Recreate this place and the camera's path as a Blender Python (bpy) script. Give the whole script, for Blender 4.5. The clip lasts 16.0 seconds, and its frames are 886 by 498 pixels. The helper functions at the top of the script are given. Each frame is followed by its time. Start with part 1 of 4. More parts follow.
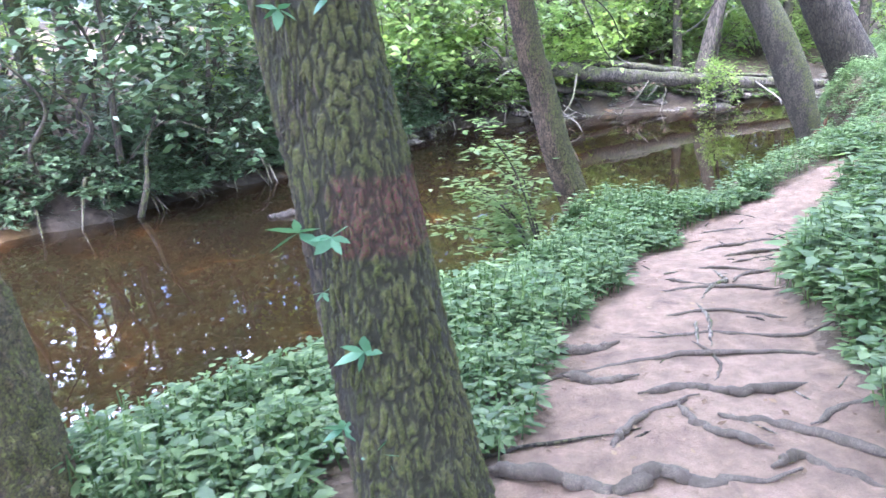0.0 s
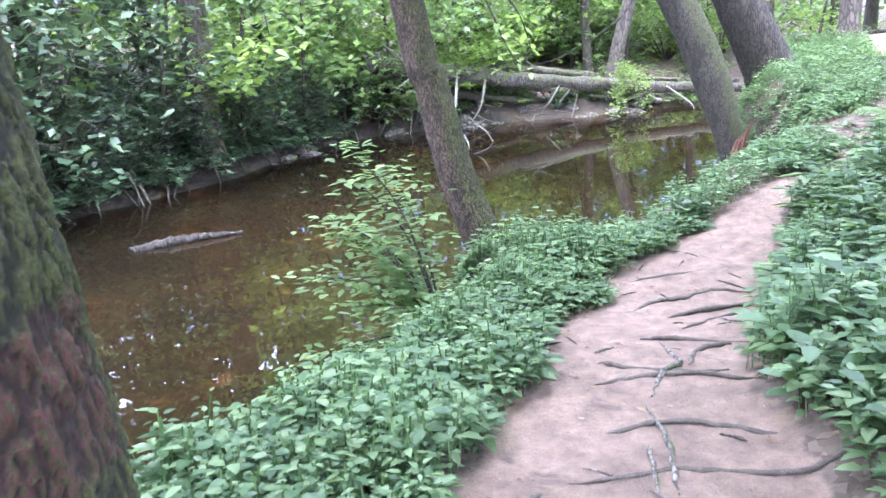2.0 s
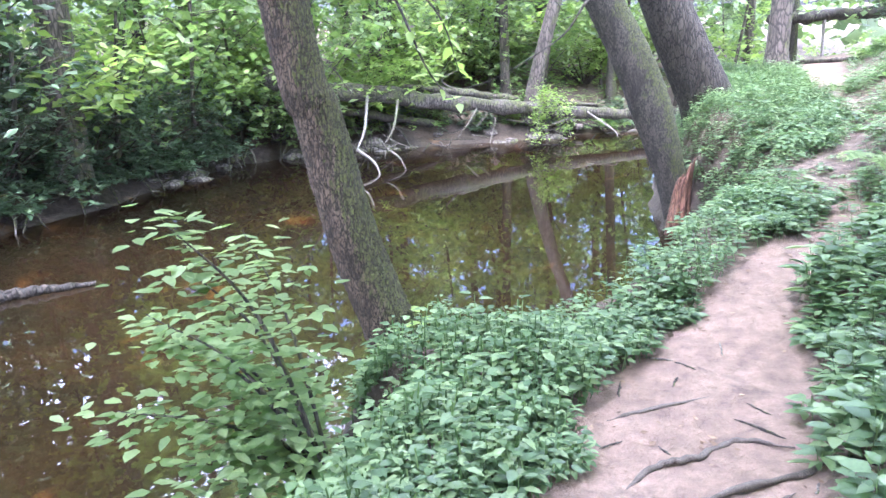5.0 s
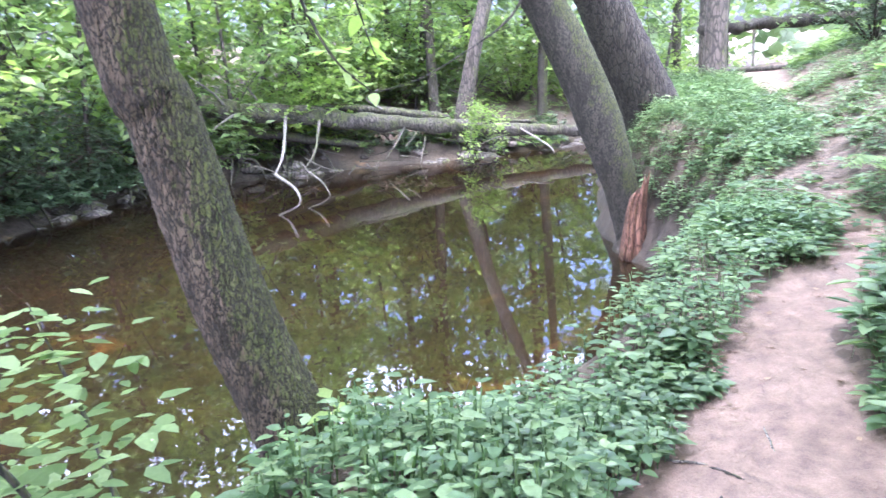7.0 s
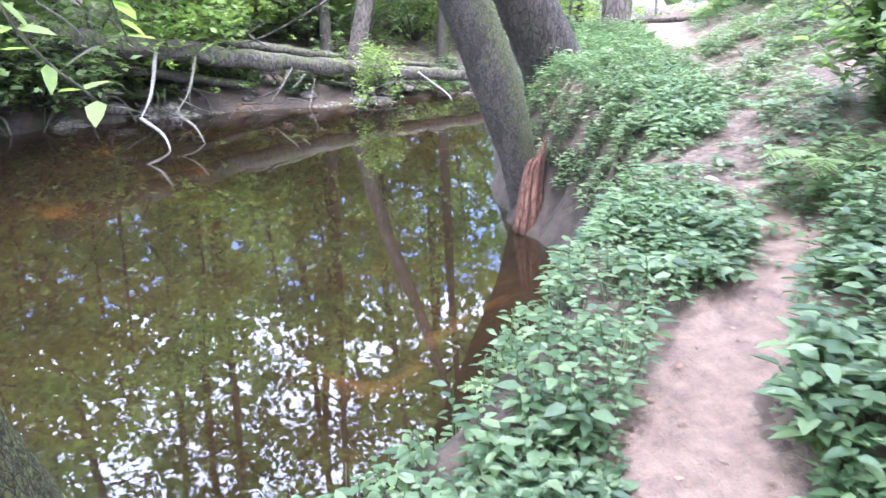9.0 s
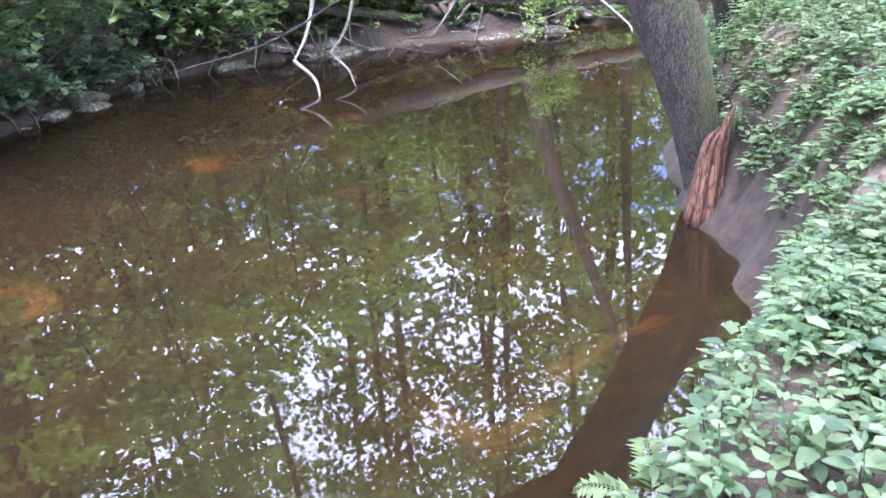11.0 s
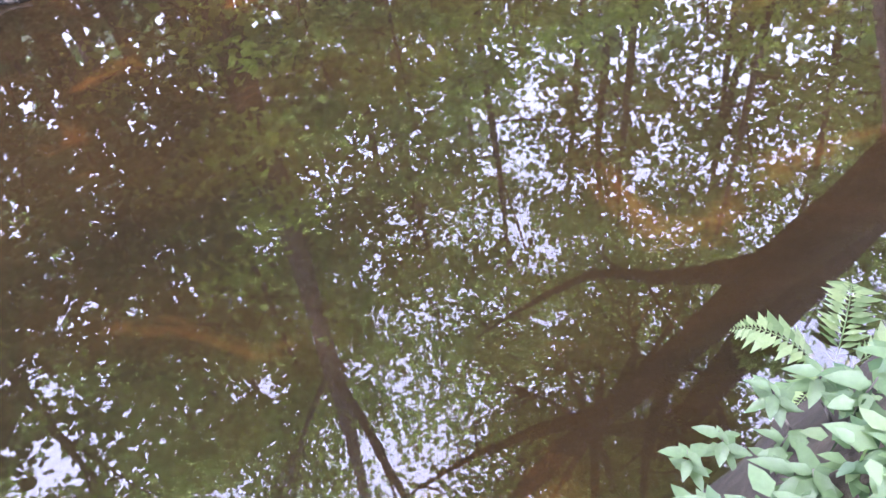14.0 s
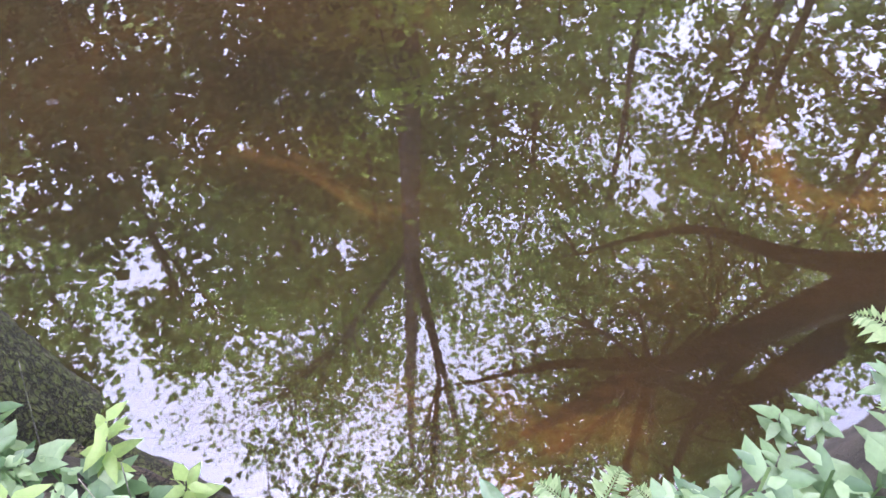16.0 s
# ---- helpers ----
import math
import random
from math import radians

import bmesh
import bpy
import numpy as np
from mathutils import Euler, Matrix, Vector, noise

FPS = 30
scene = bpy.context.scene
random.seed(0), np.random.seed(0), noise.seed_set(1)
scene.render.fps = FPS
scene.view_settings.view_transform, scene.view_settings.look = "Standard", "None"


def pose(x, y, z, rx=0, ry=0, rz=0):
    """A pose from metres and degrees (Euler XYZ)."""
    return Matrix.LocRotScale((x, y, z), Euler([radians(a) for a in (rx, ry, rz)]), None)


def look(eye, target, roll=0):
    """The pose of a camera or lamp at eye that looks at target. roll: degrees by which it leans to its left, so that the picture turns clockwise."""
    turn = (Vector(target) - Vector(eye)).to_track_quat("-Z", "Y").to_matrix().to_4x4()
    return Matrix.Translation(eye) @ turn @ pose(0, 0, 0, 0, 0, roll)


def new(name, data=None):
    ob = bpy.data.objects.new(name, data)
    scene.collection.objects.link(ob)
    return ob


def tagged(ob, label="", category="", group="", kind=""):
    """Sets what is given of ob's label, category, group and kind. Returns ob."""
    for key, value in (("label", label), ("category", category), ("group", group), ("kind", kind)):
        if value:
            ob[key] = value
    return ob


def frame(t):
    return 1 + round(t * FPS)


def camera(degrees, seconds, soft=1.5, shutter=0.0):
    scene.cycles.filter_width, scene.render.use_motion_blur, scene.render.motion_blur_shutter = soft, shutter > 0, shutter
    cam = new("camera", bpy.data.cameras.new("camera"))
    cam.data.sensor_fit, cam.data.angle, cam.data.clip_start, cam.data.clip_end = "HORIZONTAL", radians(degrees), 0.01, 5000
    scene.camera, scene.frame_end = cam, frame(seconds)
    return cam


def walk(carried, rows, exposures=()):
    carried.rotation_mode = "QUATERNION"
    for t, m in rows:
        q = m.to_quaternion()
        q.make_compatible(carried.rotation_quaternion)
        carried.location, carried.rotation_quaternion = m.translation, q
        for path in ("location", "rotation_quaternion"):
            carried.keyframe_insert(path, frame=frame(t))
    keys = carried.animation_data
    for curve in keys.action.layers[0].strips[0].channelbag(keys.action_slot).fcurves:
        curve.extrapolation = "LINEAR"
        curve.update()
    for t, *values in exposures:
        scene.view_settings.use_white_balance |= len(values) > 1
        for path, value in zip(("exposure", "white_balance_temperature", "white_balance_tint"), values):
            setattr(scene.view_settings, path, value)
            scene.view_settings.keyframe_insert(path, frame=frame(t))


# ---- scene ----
cam = camera(61.6, 16.0, soft=1.5, shutter=0.2)
# seconds, x, y, z, yaw, pitch, roll
ROWS = [
    (0, 0.614, 0.013, 1.480, 9.46, -16.00, -4.20),
    (0.5, 0.728, 0.358, 1.489, 7.23, -16.05, -5.20),
    (1, 0.751, 0.769, 1.432, 5.86, -15.25, -5.60),
    (1.5, 0.763, 1.095, 1.429, 4.01, -14.98, -4.40),
    (2, 0.739, 1.513, 1.402, 2.89, -16.08, -4.20),
    (2.5, 0.654, 1.800, 1.430, -0.33, -15.90, -3.20),
    (3, 0.792, 2.219, 1.382, -0.45, -17.79, -3.40),
    (3.5, 0.856, 2.495, 1.423, 1.64, -19.23, -5.10),
    (4, 0.787, 2.822, 1.360, -1.82, -16.52, -2.20),
    (4.2, 0.791, 2.948, 1.370, -3.82, -15.88, -1.90),
    (6.3, 0.904, 4.054, 1.217, -4.32, -14.16, -2.60),
    (6.5, 0.986, 4.277, 1.142, -4.60, -11.66, -3.30),
    (7, 0.976, 4.548, 1.149, -9.44, -13.62, -3.20),
    (7.5, 1.050, 4.777, 1.186, -15.71, -15.43, -0.90),
    (8, 1.240, 5.046, 1.239, -18.26, -17.70, -1.80),
    (8.5, 1.288, 5.212, 1.270, -20.51, -19.14, -0.30),
    (9, 1.435, 5.436, 1.284, -17.01, -18.75, -0.60),
    (9.2, 1.516, 5.552, 1.299, -13.24, -18.63, -1.50),
    (11.3, 2.300, 6.950, 1.480, 0.79, -26.00, -4.76),
    (11.5, 2.380, 7.060, 1.480, 3.27, -27.13, -5.63),
    (12, 2.459, 7.172, 1.500, 11.54, -31.66, -11.12),
    (12.5, 2.501, 7.338, 1.530, 16.92, -36.04, -14.78),
    (13, 2.481, 7.407, 1.515, 19.17, -39.61, -16.49),
    (13.5, 2.482, 7.480, 1.373, 20.85, -40.85, -13.59),
    (14, 2.470, 7.487, 1.262, 22.22, -44.25, -8.54),
    (14.5, 2.418, 7.416, 1.278, 23.84, -47.40, -4.92),
    (15, 2.384, 7.380, 1.272, 26.81, -48.99, -3.13),
    (15.5, 2.367, 7.357, 1.237, 29.71, -49.28, -1.42),
    (16, 2.356, 7.372, 1.235, 33.08, -50.91, -1.09),
]
walk(cam, [(t, pose(x, y, z, 90 + p, 0, yaw) @ pose(0, 0, 0, 0, 0, roll)) for t, x, y, z, yaw, p, roll in ROWS],
     exposures=[(0, 3.65, 4900, 25), (9, 3.55, 5000, 26), (12, 3.55, 5030, 34), (16, 3.4, 5250, 32)])

# ---- world and light ----
world = bpy.data.worlds.new("world")
scene.world = world
world.use_nodes = True
wn = world.node_tree.nodes
sky = wn.new("ShaderNodeTexSky")
sky.sky_type, sky.sun_disc = "NISHITA", False
sky.sun_elevation, sky.sun_rotation = radians(73), radians(187)
sky.air_density, sky.dust_density, sky.ozone_density = 0.8, 8.0, 1.0
wn["Background"].inputs["Strength"].default_value = 0.15
world.node_tree.links.new(sky.outputs[0], wn["Background"].inputs[0])
sun = new("sun", bpy.data.lights.new("sun", "SUN"))
sun.data.energy, sun.data.angle, sun.data.color = 3.2, radians(170), (1.0, 0.97, 0.94)
sun.matrix_world = look((-0.5, -4.0, 13), (0, 0, 0))

WATER = -1.22
rng = np.random.default_rng(7)


# ---- materials ----
def nodes(name):
    m = bpy.data.materials.new(name)
    m.use_nodes = True
    return m, m.node_tree.nodes, m.node_tree.links, m.node_tree.nodes["Principled BSDF"]


def ramp(n, stops):
    r = n.new("ShaderNodeValToRGB")
    e = r.color_ramp.elements
    while len(e) < len(stops):
        e.new(0.5)
    for el, (p, c) in zip(e, stops):
        el.position, el.color = p, (*c, 1)
    return r


def tex_noise(n, l, vec, scale, detail=6, rough=0.6, dist=0.0):
    t = n.new("ShaderNodeTexNoise")
    t.inputs["Scale"].default_value, t.inputs["Detail"].default_value = scale, detail
    t.inputs["Roughness"].default_value, t.inputs["Distortion"].default_value = rough, dist
    if vec is not None:
        l.new(vec, t.inputs["Vector"])
    return t


def mix_rgb(n, l, fac, a, b, mode="MIX"):
    m = n.new("ShaderNodeMix")
    m.data_type, m.blend_type = "RGBA", mode
    for sock, v in ((m.inputs[0], fac), (m.inputs[6], a), (m.inputs[7], b)):
        if isinstance(v, (int, float)):
            sock.default_value = v
        elif isinstance(v, tuple):
            sock.default_value = (*v, 1)
        else:
            l.new(v, sock)
    return m.outputs[2]


def math_node(n, l, op, a, b=0.0, clamp=False):
    m = n.new("ShaderNodeMath")
    m.operation, m.use_clamp = op, clamp
    for i, v in enumerate((a, b)):
        if isinstance(v, (int, float)):
            m.inputs[i].default_value = v
        else:
            l.new(v, m.inputs[i])
    return m.outputs[0]


def smooth_range(n, l, v, lo, hi):
    m = n.new("ShaderNodeMapRange")
    m.interpolation_type = "SMOOTHSTEP"
    l.new(v, m.inputs[0])
    m.inputs[1].default_value, m.inputs[2].default_value = lo, hi
    return m.outputs[0]


def bump(n, l, p, height, strength, dist=0.02):
    b = n.new("ShaderNodeBump")
    b.inputs["Strength"].default_value, b.inputs["Distance"].default_value = strength, dist
    l.new(height, b.inputs["Height"])
    l.new(b.outputs[0], p.inputs["Normal"])
    return b


def leaf_material(name, stops, translucent=0.35, gloss=0.45):
    m, n, l, p = nodes(name)
    g = n.new("ShaderNodeNewGeometry")
    r = ramp(n, stops)
    l.new(g.outputs["Random Per Island"], r.inputs[0])
    pos = n.new("ShaderNodeNewGeometry")
    big = tex_noise(n, l, pos.outputs["Position"], 0.7, 3)
    hue = n.new("ShaderNodeHueSaturation")
    l.new(r.outputs[0], hue.inputs["Color"])
    l.new(math_node(n, l, "ADD", math_node(n, l, "MULTIPLY", big.outputs[0], 0.9), 0.55), hue.inputs["Value"])
    fine = tex_noise(n, l, pos.outputs["Position"], 60, 3)
    col = mix_rgb(n, l, 0.25, hue.outputs[0], fine.outputs[0], "OVERLAY")
    l.new(col, p.inputs["Base Color"])
    p.inputs["Roughness"].default_value = gloss
    t = n.new("ShaderNodeBsdfTranslucent")
    tint = mix_rgb(n, l, 1.0, col, (1.0, 1.1, 0.6), "MULTIPLY")
    l.new(tint, t.inputs["Color"])
    mx = n.new("ShaderNodeMixShader")
    mx.inputs[0].default_value = translucent
    l.new(p.outputs[0], mx.inputs[1])
    l.new(t.outputs[0], mx.inputs[2])
    l.new(mx.outputs[0], n["Material Output"].inputs[0])
    return m


def bark_material(name, dark, light, moss=0.0, scale=18.0, relief=0.9, stretch=0.22, paint=None, plates=False, mossy_way=(0.16, -0.06, 0.1)):
    m, n, l, p = nodes(name)
    tc = n.new("ShaderNodeTexCoord")
    mp = n.new("ShaderNodeMapping")
    mp.inputs["Scale"].default_value = (1, 1, stretch)
    l.new(tc.outputs["Object"], mp.inputs[0])
    v = n.new("ShaderNodeTexVoronoi")
    v.feature = "DISTANCE_TO_EDGE"
    v.inputs["Scale"].default_value = scale
    wob = tex_noise(n, l, mp.outputs[0], scale * 0.7, 5)
    add = n.new("ShaderNodeVectorMath")
    add.operation = "MULTIPLY_ADD"
    add.inputs[1].default_value = (0.06, 0.06, 0.06)
    l.new(wob.outputs["Color"], add.inputs[0])
    l.new(mp.outputs[0], add.inputs[2])
    l.new(add.outputs[0], v.inputs["Vector"])
    crack = smooth_range(n, l, v.outputs[0], 0.0, 0.2)
    if plates:
        at = n.new("ShaderNodeAttribute")
        at.attribute_name = "plate"
        fissure = smooth_range(n, l, at.outputs["Fac"], 0.05, 0.75)
        crack = math_node(n, l, "MULTIPLY", fissure, math_node(n, l, "ADD", math_node(n, l, "MULTIPLY", crack, 0.35), 0.65))
    grain = tex_noise(n, l, mp.outputs[0], scale * 3.2, 8, 0.7)
    r = ramp(n, ((0.25, dark), (0.75, light)))
    l.new(math_node(n, l, "ADD", math_node(n, l, "MULTIPLY", crack, 0.66), math_node(n, l, "MULTIPLY", grain.outputs[0], 0.4)), r.inputs[0])
    col = r.outputs[0]
    patch = tex_noise(n, l, tc.outputs["Object"], 1.7, 4)
    col = mix_rgb(n, l, math_node(n, l, "MULTIPLY", patch.outputs[0], 0.06), col, (0.32, 0.31, 0.27))
    blotch = tex_noise(n, l, mp.outputs[0], 11.0, 7, 0.72, 0.4)
    col = mix_rgb(n, l, math_node(n, l, "MULTIPLY", smooth_range(n, l, blotch.outputs[0], 0.44, 0.6), 0.62), col, dark)
    if moss:
        mn = tex_noise(n, l, tc.outputs["Object"], 5.0, 8, 0.72)
        side = n.new("ShaderNodeNewGeometry")
        dot = n.new("ShaderNodeVectorMath")
        dot.operation = "DOT_PRODUCT"
        l.new(side.outputs["Normal"], dot.inputs[0])
        dot.inputs[1].default_value = mossy_way
        amount = math_node(n, l, "ADD", mn.outputs[0], dot.outputs["Value"])
        fac = math_node(n, l, "MULTIPLY", smooth_range(n, l, amount, 0.62 - 0.2 * moss, 0.78 - 0.2 * moss), 0.85)
        fac = math_node(n, l, "MULTIPLY", fac, math_node(n, l, "ADD", math_node(n, l, "MULTIPLY", crack, 0.8), 0.1))
        mc = ramp(n, ((0.3, (0.036, 0.046, 0.009)), (0.7, (0.14, 0.168, 0.03))))
        l.new(tex_noise(n, l, tc.outputs["Object"], 90, 4).outputs[0], mc.inputs[0])
        col = mix_rgb(n, l, fac, col, mc.outputs[0])
    if paint:
        sub = n.new("ShaderNodeVectorMath")
        sub.operation = "SUBTRACT"
        l.new(tc.outputs["Object"], sub.inputs[0])
        sub.inputs[1].default_value = paint[0]
        div = n.new("ShaderNodeVectorMath")
        div.operation = "DIVIDE"
        l.new(sub.outputs[0], div.inputs[0])
        div.inputs[1].default_value = paint[1]
        sx = n.new("ShaderNodeSeparateXYZ")
        l.new(div.outputs[0], sx.inputs[0])
        away = [math_node(n, l, "ABSOLUTE", o) for o in sx.outputs]
        far = math_node(n, l, "MAXIMUM", math_node(n, l, "MAXIMUM", away[0], away[1]), away[2])
        edge = tex_noise(n, l, tc.outputs["Object"], 14, 6, 0.7)
        val = math_node(n, l, "ADD", far, math_node(n, l, "MULTIPLY", edge.outputs[0], 0.9))
        inv = math_node(n, l, "SUBTRACT", 1.0, smooth_range(n, l, val, 1.2, 1.42))
        worn = math_node(n, l, "MULTIPLY", smooth_range(n, l, grain.outputs[0], 0.38, 0.56), math_node(n, l, "ADD", math_node(n, l, "MULTIPLY", crack, 0.7), 0.3))
        pc = ramp(n, ((0.3, (0.06, 0.014, 0.022)), (0.8, (0.2, 0.05, 0.065))))
        l.new(grain.outputs[0], pc.inputs[0])
        col = mix_rgb(n, l, math_node(n, l, "MULTIPLY", math_node(n, l, "MULTIPLY", inv, worn), 0.92), col, pc.outputs[0])
    l.new(col, p.inputs["Base Color"])
    p.inputs["Roughness"].default_value = 0.9
    h = math_node(n, l, "ADD", math_node(n, l, "MULTIPLY", crack, 0.6), math_node(n, l, "MULTIPLY", grain.outputs[0], 0.5))
    bump(n, l, p, h, relief, 0.02)
    return m


LEAF_COVER = leaf_material("leaf_cover", ((0.0, (0.05, 0.094, 0.038)), (0.5, (0.108, 0.168, 0.072)), (1.0, (0.21, 0.28, 0.135))), 0.4, 0.4)
LEAF_YOUNG = leaf_material("leaf_young", ((0.0, (0.18, 0.26, 0.07)), (0.5, (0.28, 0.37, 0.12)), (1.0, (0.38, 0.47, 0.17))), 0.62)
LEAF_CANOPY = leaf_material("leaf_canopy", ((0.0, (0.13, 0.195, 0.075)), (0.5, (0.22, 0.3, 0.13)), (1.0, (0.33, 0.41, 0.2))), 0.62)
LEAF_FAR = leaf_material("leaf_far", ((0.0, (0.1, 0.15, 0.07)), (0.5, (0.17, 0.23, 0.11)), (1.0, (0.26, 0.33, 0.17))), 0.35)
LEAF_DARK = leaf_material("leaf_evergreen", ((0.0, (0.042, 0.075, 0.036)), (0.6, (0.088, 0.135, 0.07)), (1.0, (0.165, 0.22, 0.13))), 0.25, 0.35)
LEAF_CREEPER = leaf_material("leaf_creeper", ((0.0, (0.07, 0.17, 0.1)), (1.0, (0.13, 0.26, 0.15))), 0.25, 0.4)
LEAF_DEAD = leaf_material("leaf_litter", ((0.0, (0.1, 0.06, 0.035)), (0.5, (0.2, 0.13, 0.08)), (1.0, (0.32, 0.23, 0.15))), 0.05, 0.8)
BARK_OAK = bark_material("bark_ridged", (0.012, 0.009, 0.007), (0.088, 0.064, 0.044), 1.3, 48, 1.0, 0.4,
                         paint=((-0.1, 0.05, 1.18), (0.18, 0.3, 0.15)), plates=True)
BARK_OLD = bark_material("bark_mossy", (0.035, 0.024, 0.016), (0.15, 0.098, 0.066), 0.55, 55, 0.8, 0.45)
BARK_SCALY = bark_material("bark_scaly", (0.03, 0.019, 0.011), (0.155, 0.105, 0.068), 0.75, 48, 1.2, 0.4, mossy_way=(0.42, 0.0, 0.0))
BARK_GREY = bark_material("bark_grey", (0.026, 0.022, 0.017), (0.102, 0.086, 0.068), 0.7, 40, 1.1, 0.35, mossy_way=(0.3, -0.05, 0.05))
BARK_FAR = bark_material("bark_far", (0.035, 0.029, 0.024), (0.125, 0.1, 0.083), 0.15, 14, 0.7, 0.25)
DEADWOOD = bark_material("dead_wood", (0.07, 0.058, 0.05), (0.24, 0.21, 0.18), 0.2, 26, 0.6, 0.18)
PALE_WOOD = bark_material("bleached_wood", (0.13, 0.115, 0.1), (0.34, 0.31, 0.275), 0.0, 40, 0.4, 0.15)
WET_WOOD = bark_material("wet_wood", (0.018, 0.014, 0.012), (0.075, 0.06, 0.048), 0.25, 24, 0.7, 0.2)
ROOT = bark_material("root_bark", (0.06, 0.047, 0.038), (0.16, 0.128, 0.105), 0.0, 110, 0.35, 0.5)
RED_WOOD = bark_material("rotten_red_wood", (0.07, 0.028, 0.015), (0.2, 0.095, 0.058), 0.0, 30, 0.9, 0.12)


BARK_DARK = bark_material("bark_dark", (0.01, 0.008, 0.006), (0.06, 0.047, 0.036), 0.0, 22, 1.0, 0.25)
DRIFT = bark_material("old_log", (0.022, 0.018, 0.015), (0.135, 0.115, 0.097), 0.4, 20, 0.8, 0.2)
STONE = bark_material("muddy_stone", (0.05, 0.042, 0.036), (0.17, 0.145, 0.125), 0.1, 6, 0.4, 1.0)


def ground_material():
    m, n, l, p = nodes("forest_floor")
    g = n.new("ShaderNodeNewGeometry")
    pos = g.outputs["Position"]
    at = n.new("ShaderNodeAttribute")
    at.attribute_name = "cover"
    sp = n.new("ShaderNodeSeparateColor")
    l.new(at.outputs["Color"], sp.inputs[0])
    big, mid, fine = tex_noise(n, l, pos, 1.3, 5), tex_noise(n, l, pos, 9, 7, 0.65), tex_noise(n, l, pos, 130, 4)
    sand = ramp(n, ((0.3, (0.1, 0.066, 0.05)), (0.5, (0.215, 0.146, 0.11)), (0.72, (0.37, 0.262, 0.198))))
    l.new(math_node(n, l, "ADD", math_node(n, l, "MULTIPLY", mid.outputs[0], 0.6), math_node(n, l, "MULTIPLY", big.outputs[0], 0.4)), sand.inputs[0])
    sandc = mix_rgb(n, l, 0.4, sand.outputs[0], fine.outputs[0], "OVERLAY")
    damp = tex_noise(n, l, pos, 2.6, 8, 0.7, 0.8)
    sandc = mix_rgb(n, l, smooth_range(n, l, damp.outputs[0], 0.55, 0.72), sandc, (0.095, 0.066, 0.052))
    soil = ramp(n, ((0.3, (0.045, 0.032, 0.022)), (0.55, (0.11, 0.08, 0.055)), (0.8, (0.2, 0.15, 0.105))))
    l.new(mid.outputs[0], soil.inputs[0])
    v = n.new("ShaderNodeTexVoronoi")
    v.inputs["Scale"].default_value = 22
    l.new(pos, v.inputs["Vector"])
    litter = ramp(n, ((0.0, (0.06, 0.042, 0.03)), (0.5, (0.12, 0.085, 0.062)), (1.0, (0.2, 0.15, 0.115))))
    sepv = n.new("ShaderNodeSeparateColor")
    l.new(v.outputs["Color"], sepv.inputs[0])
    l.new(sepv.outputs[0], litter.inputs[0])
    base = mix_rgb(n, l, smooth_range(n, l, big.outputs[0], 0.35, 0.65), soil.outputs[0], litter.outputs[0])
    f = smooth_range(n, l, math_node(n, l, "ADD", sp.outputs[0], math_node(n, l, "MULTIPLY", math_node(n, l, "SUBTRACT", mid.outputs[0], 0.5), 0.9)), 0.35, 0.65)
    col = mix_rgb(n, l, f, base, sandc)
    mud = ramp(n, ((0.3, (0.02, 0.015, 0.011)), (0.7, (0.075, 0.056, 0.042))))
    l.new(mid.outputs[0], mud.inputs[0])
    col = mix_rgb(n, l, sp.outputs[1], col, mud.outputs[0])
    bed = ramp(n, ((0.4, (0.022, 0.019, 0.011)), (0.62, (0.058, 0.041, 0.018)), (0.72, (0.26, 0.145, 0.045))))
    bn = tex_noise(n, l, pos, 0.75, 6, 0.55, 0.6)
    l.new(bn.outputs[0], bed.inputs[0])
    col = mix_rgb(n, l, sp.outputs[2], col, bed.outputs[0])
    l.new(col, p.inputs["Base Color"])
    p.inputs["Roughness"].default_value = 0.92
    h = math_node(n, l, "ADD", mid.outputs[0], math_node(n, l, "MULTIPLY", fine.outputs[0], 0.25))
    bump(n, l, p, h, 0.9, 0.05)
    return m


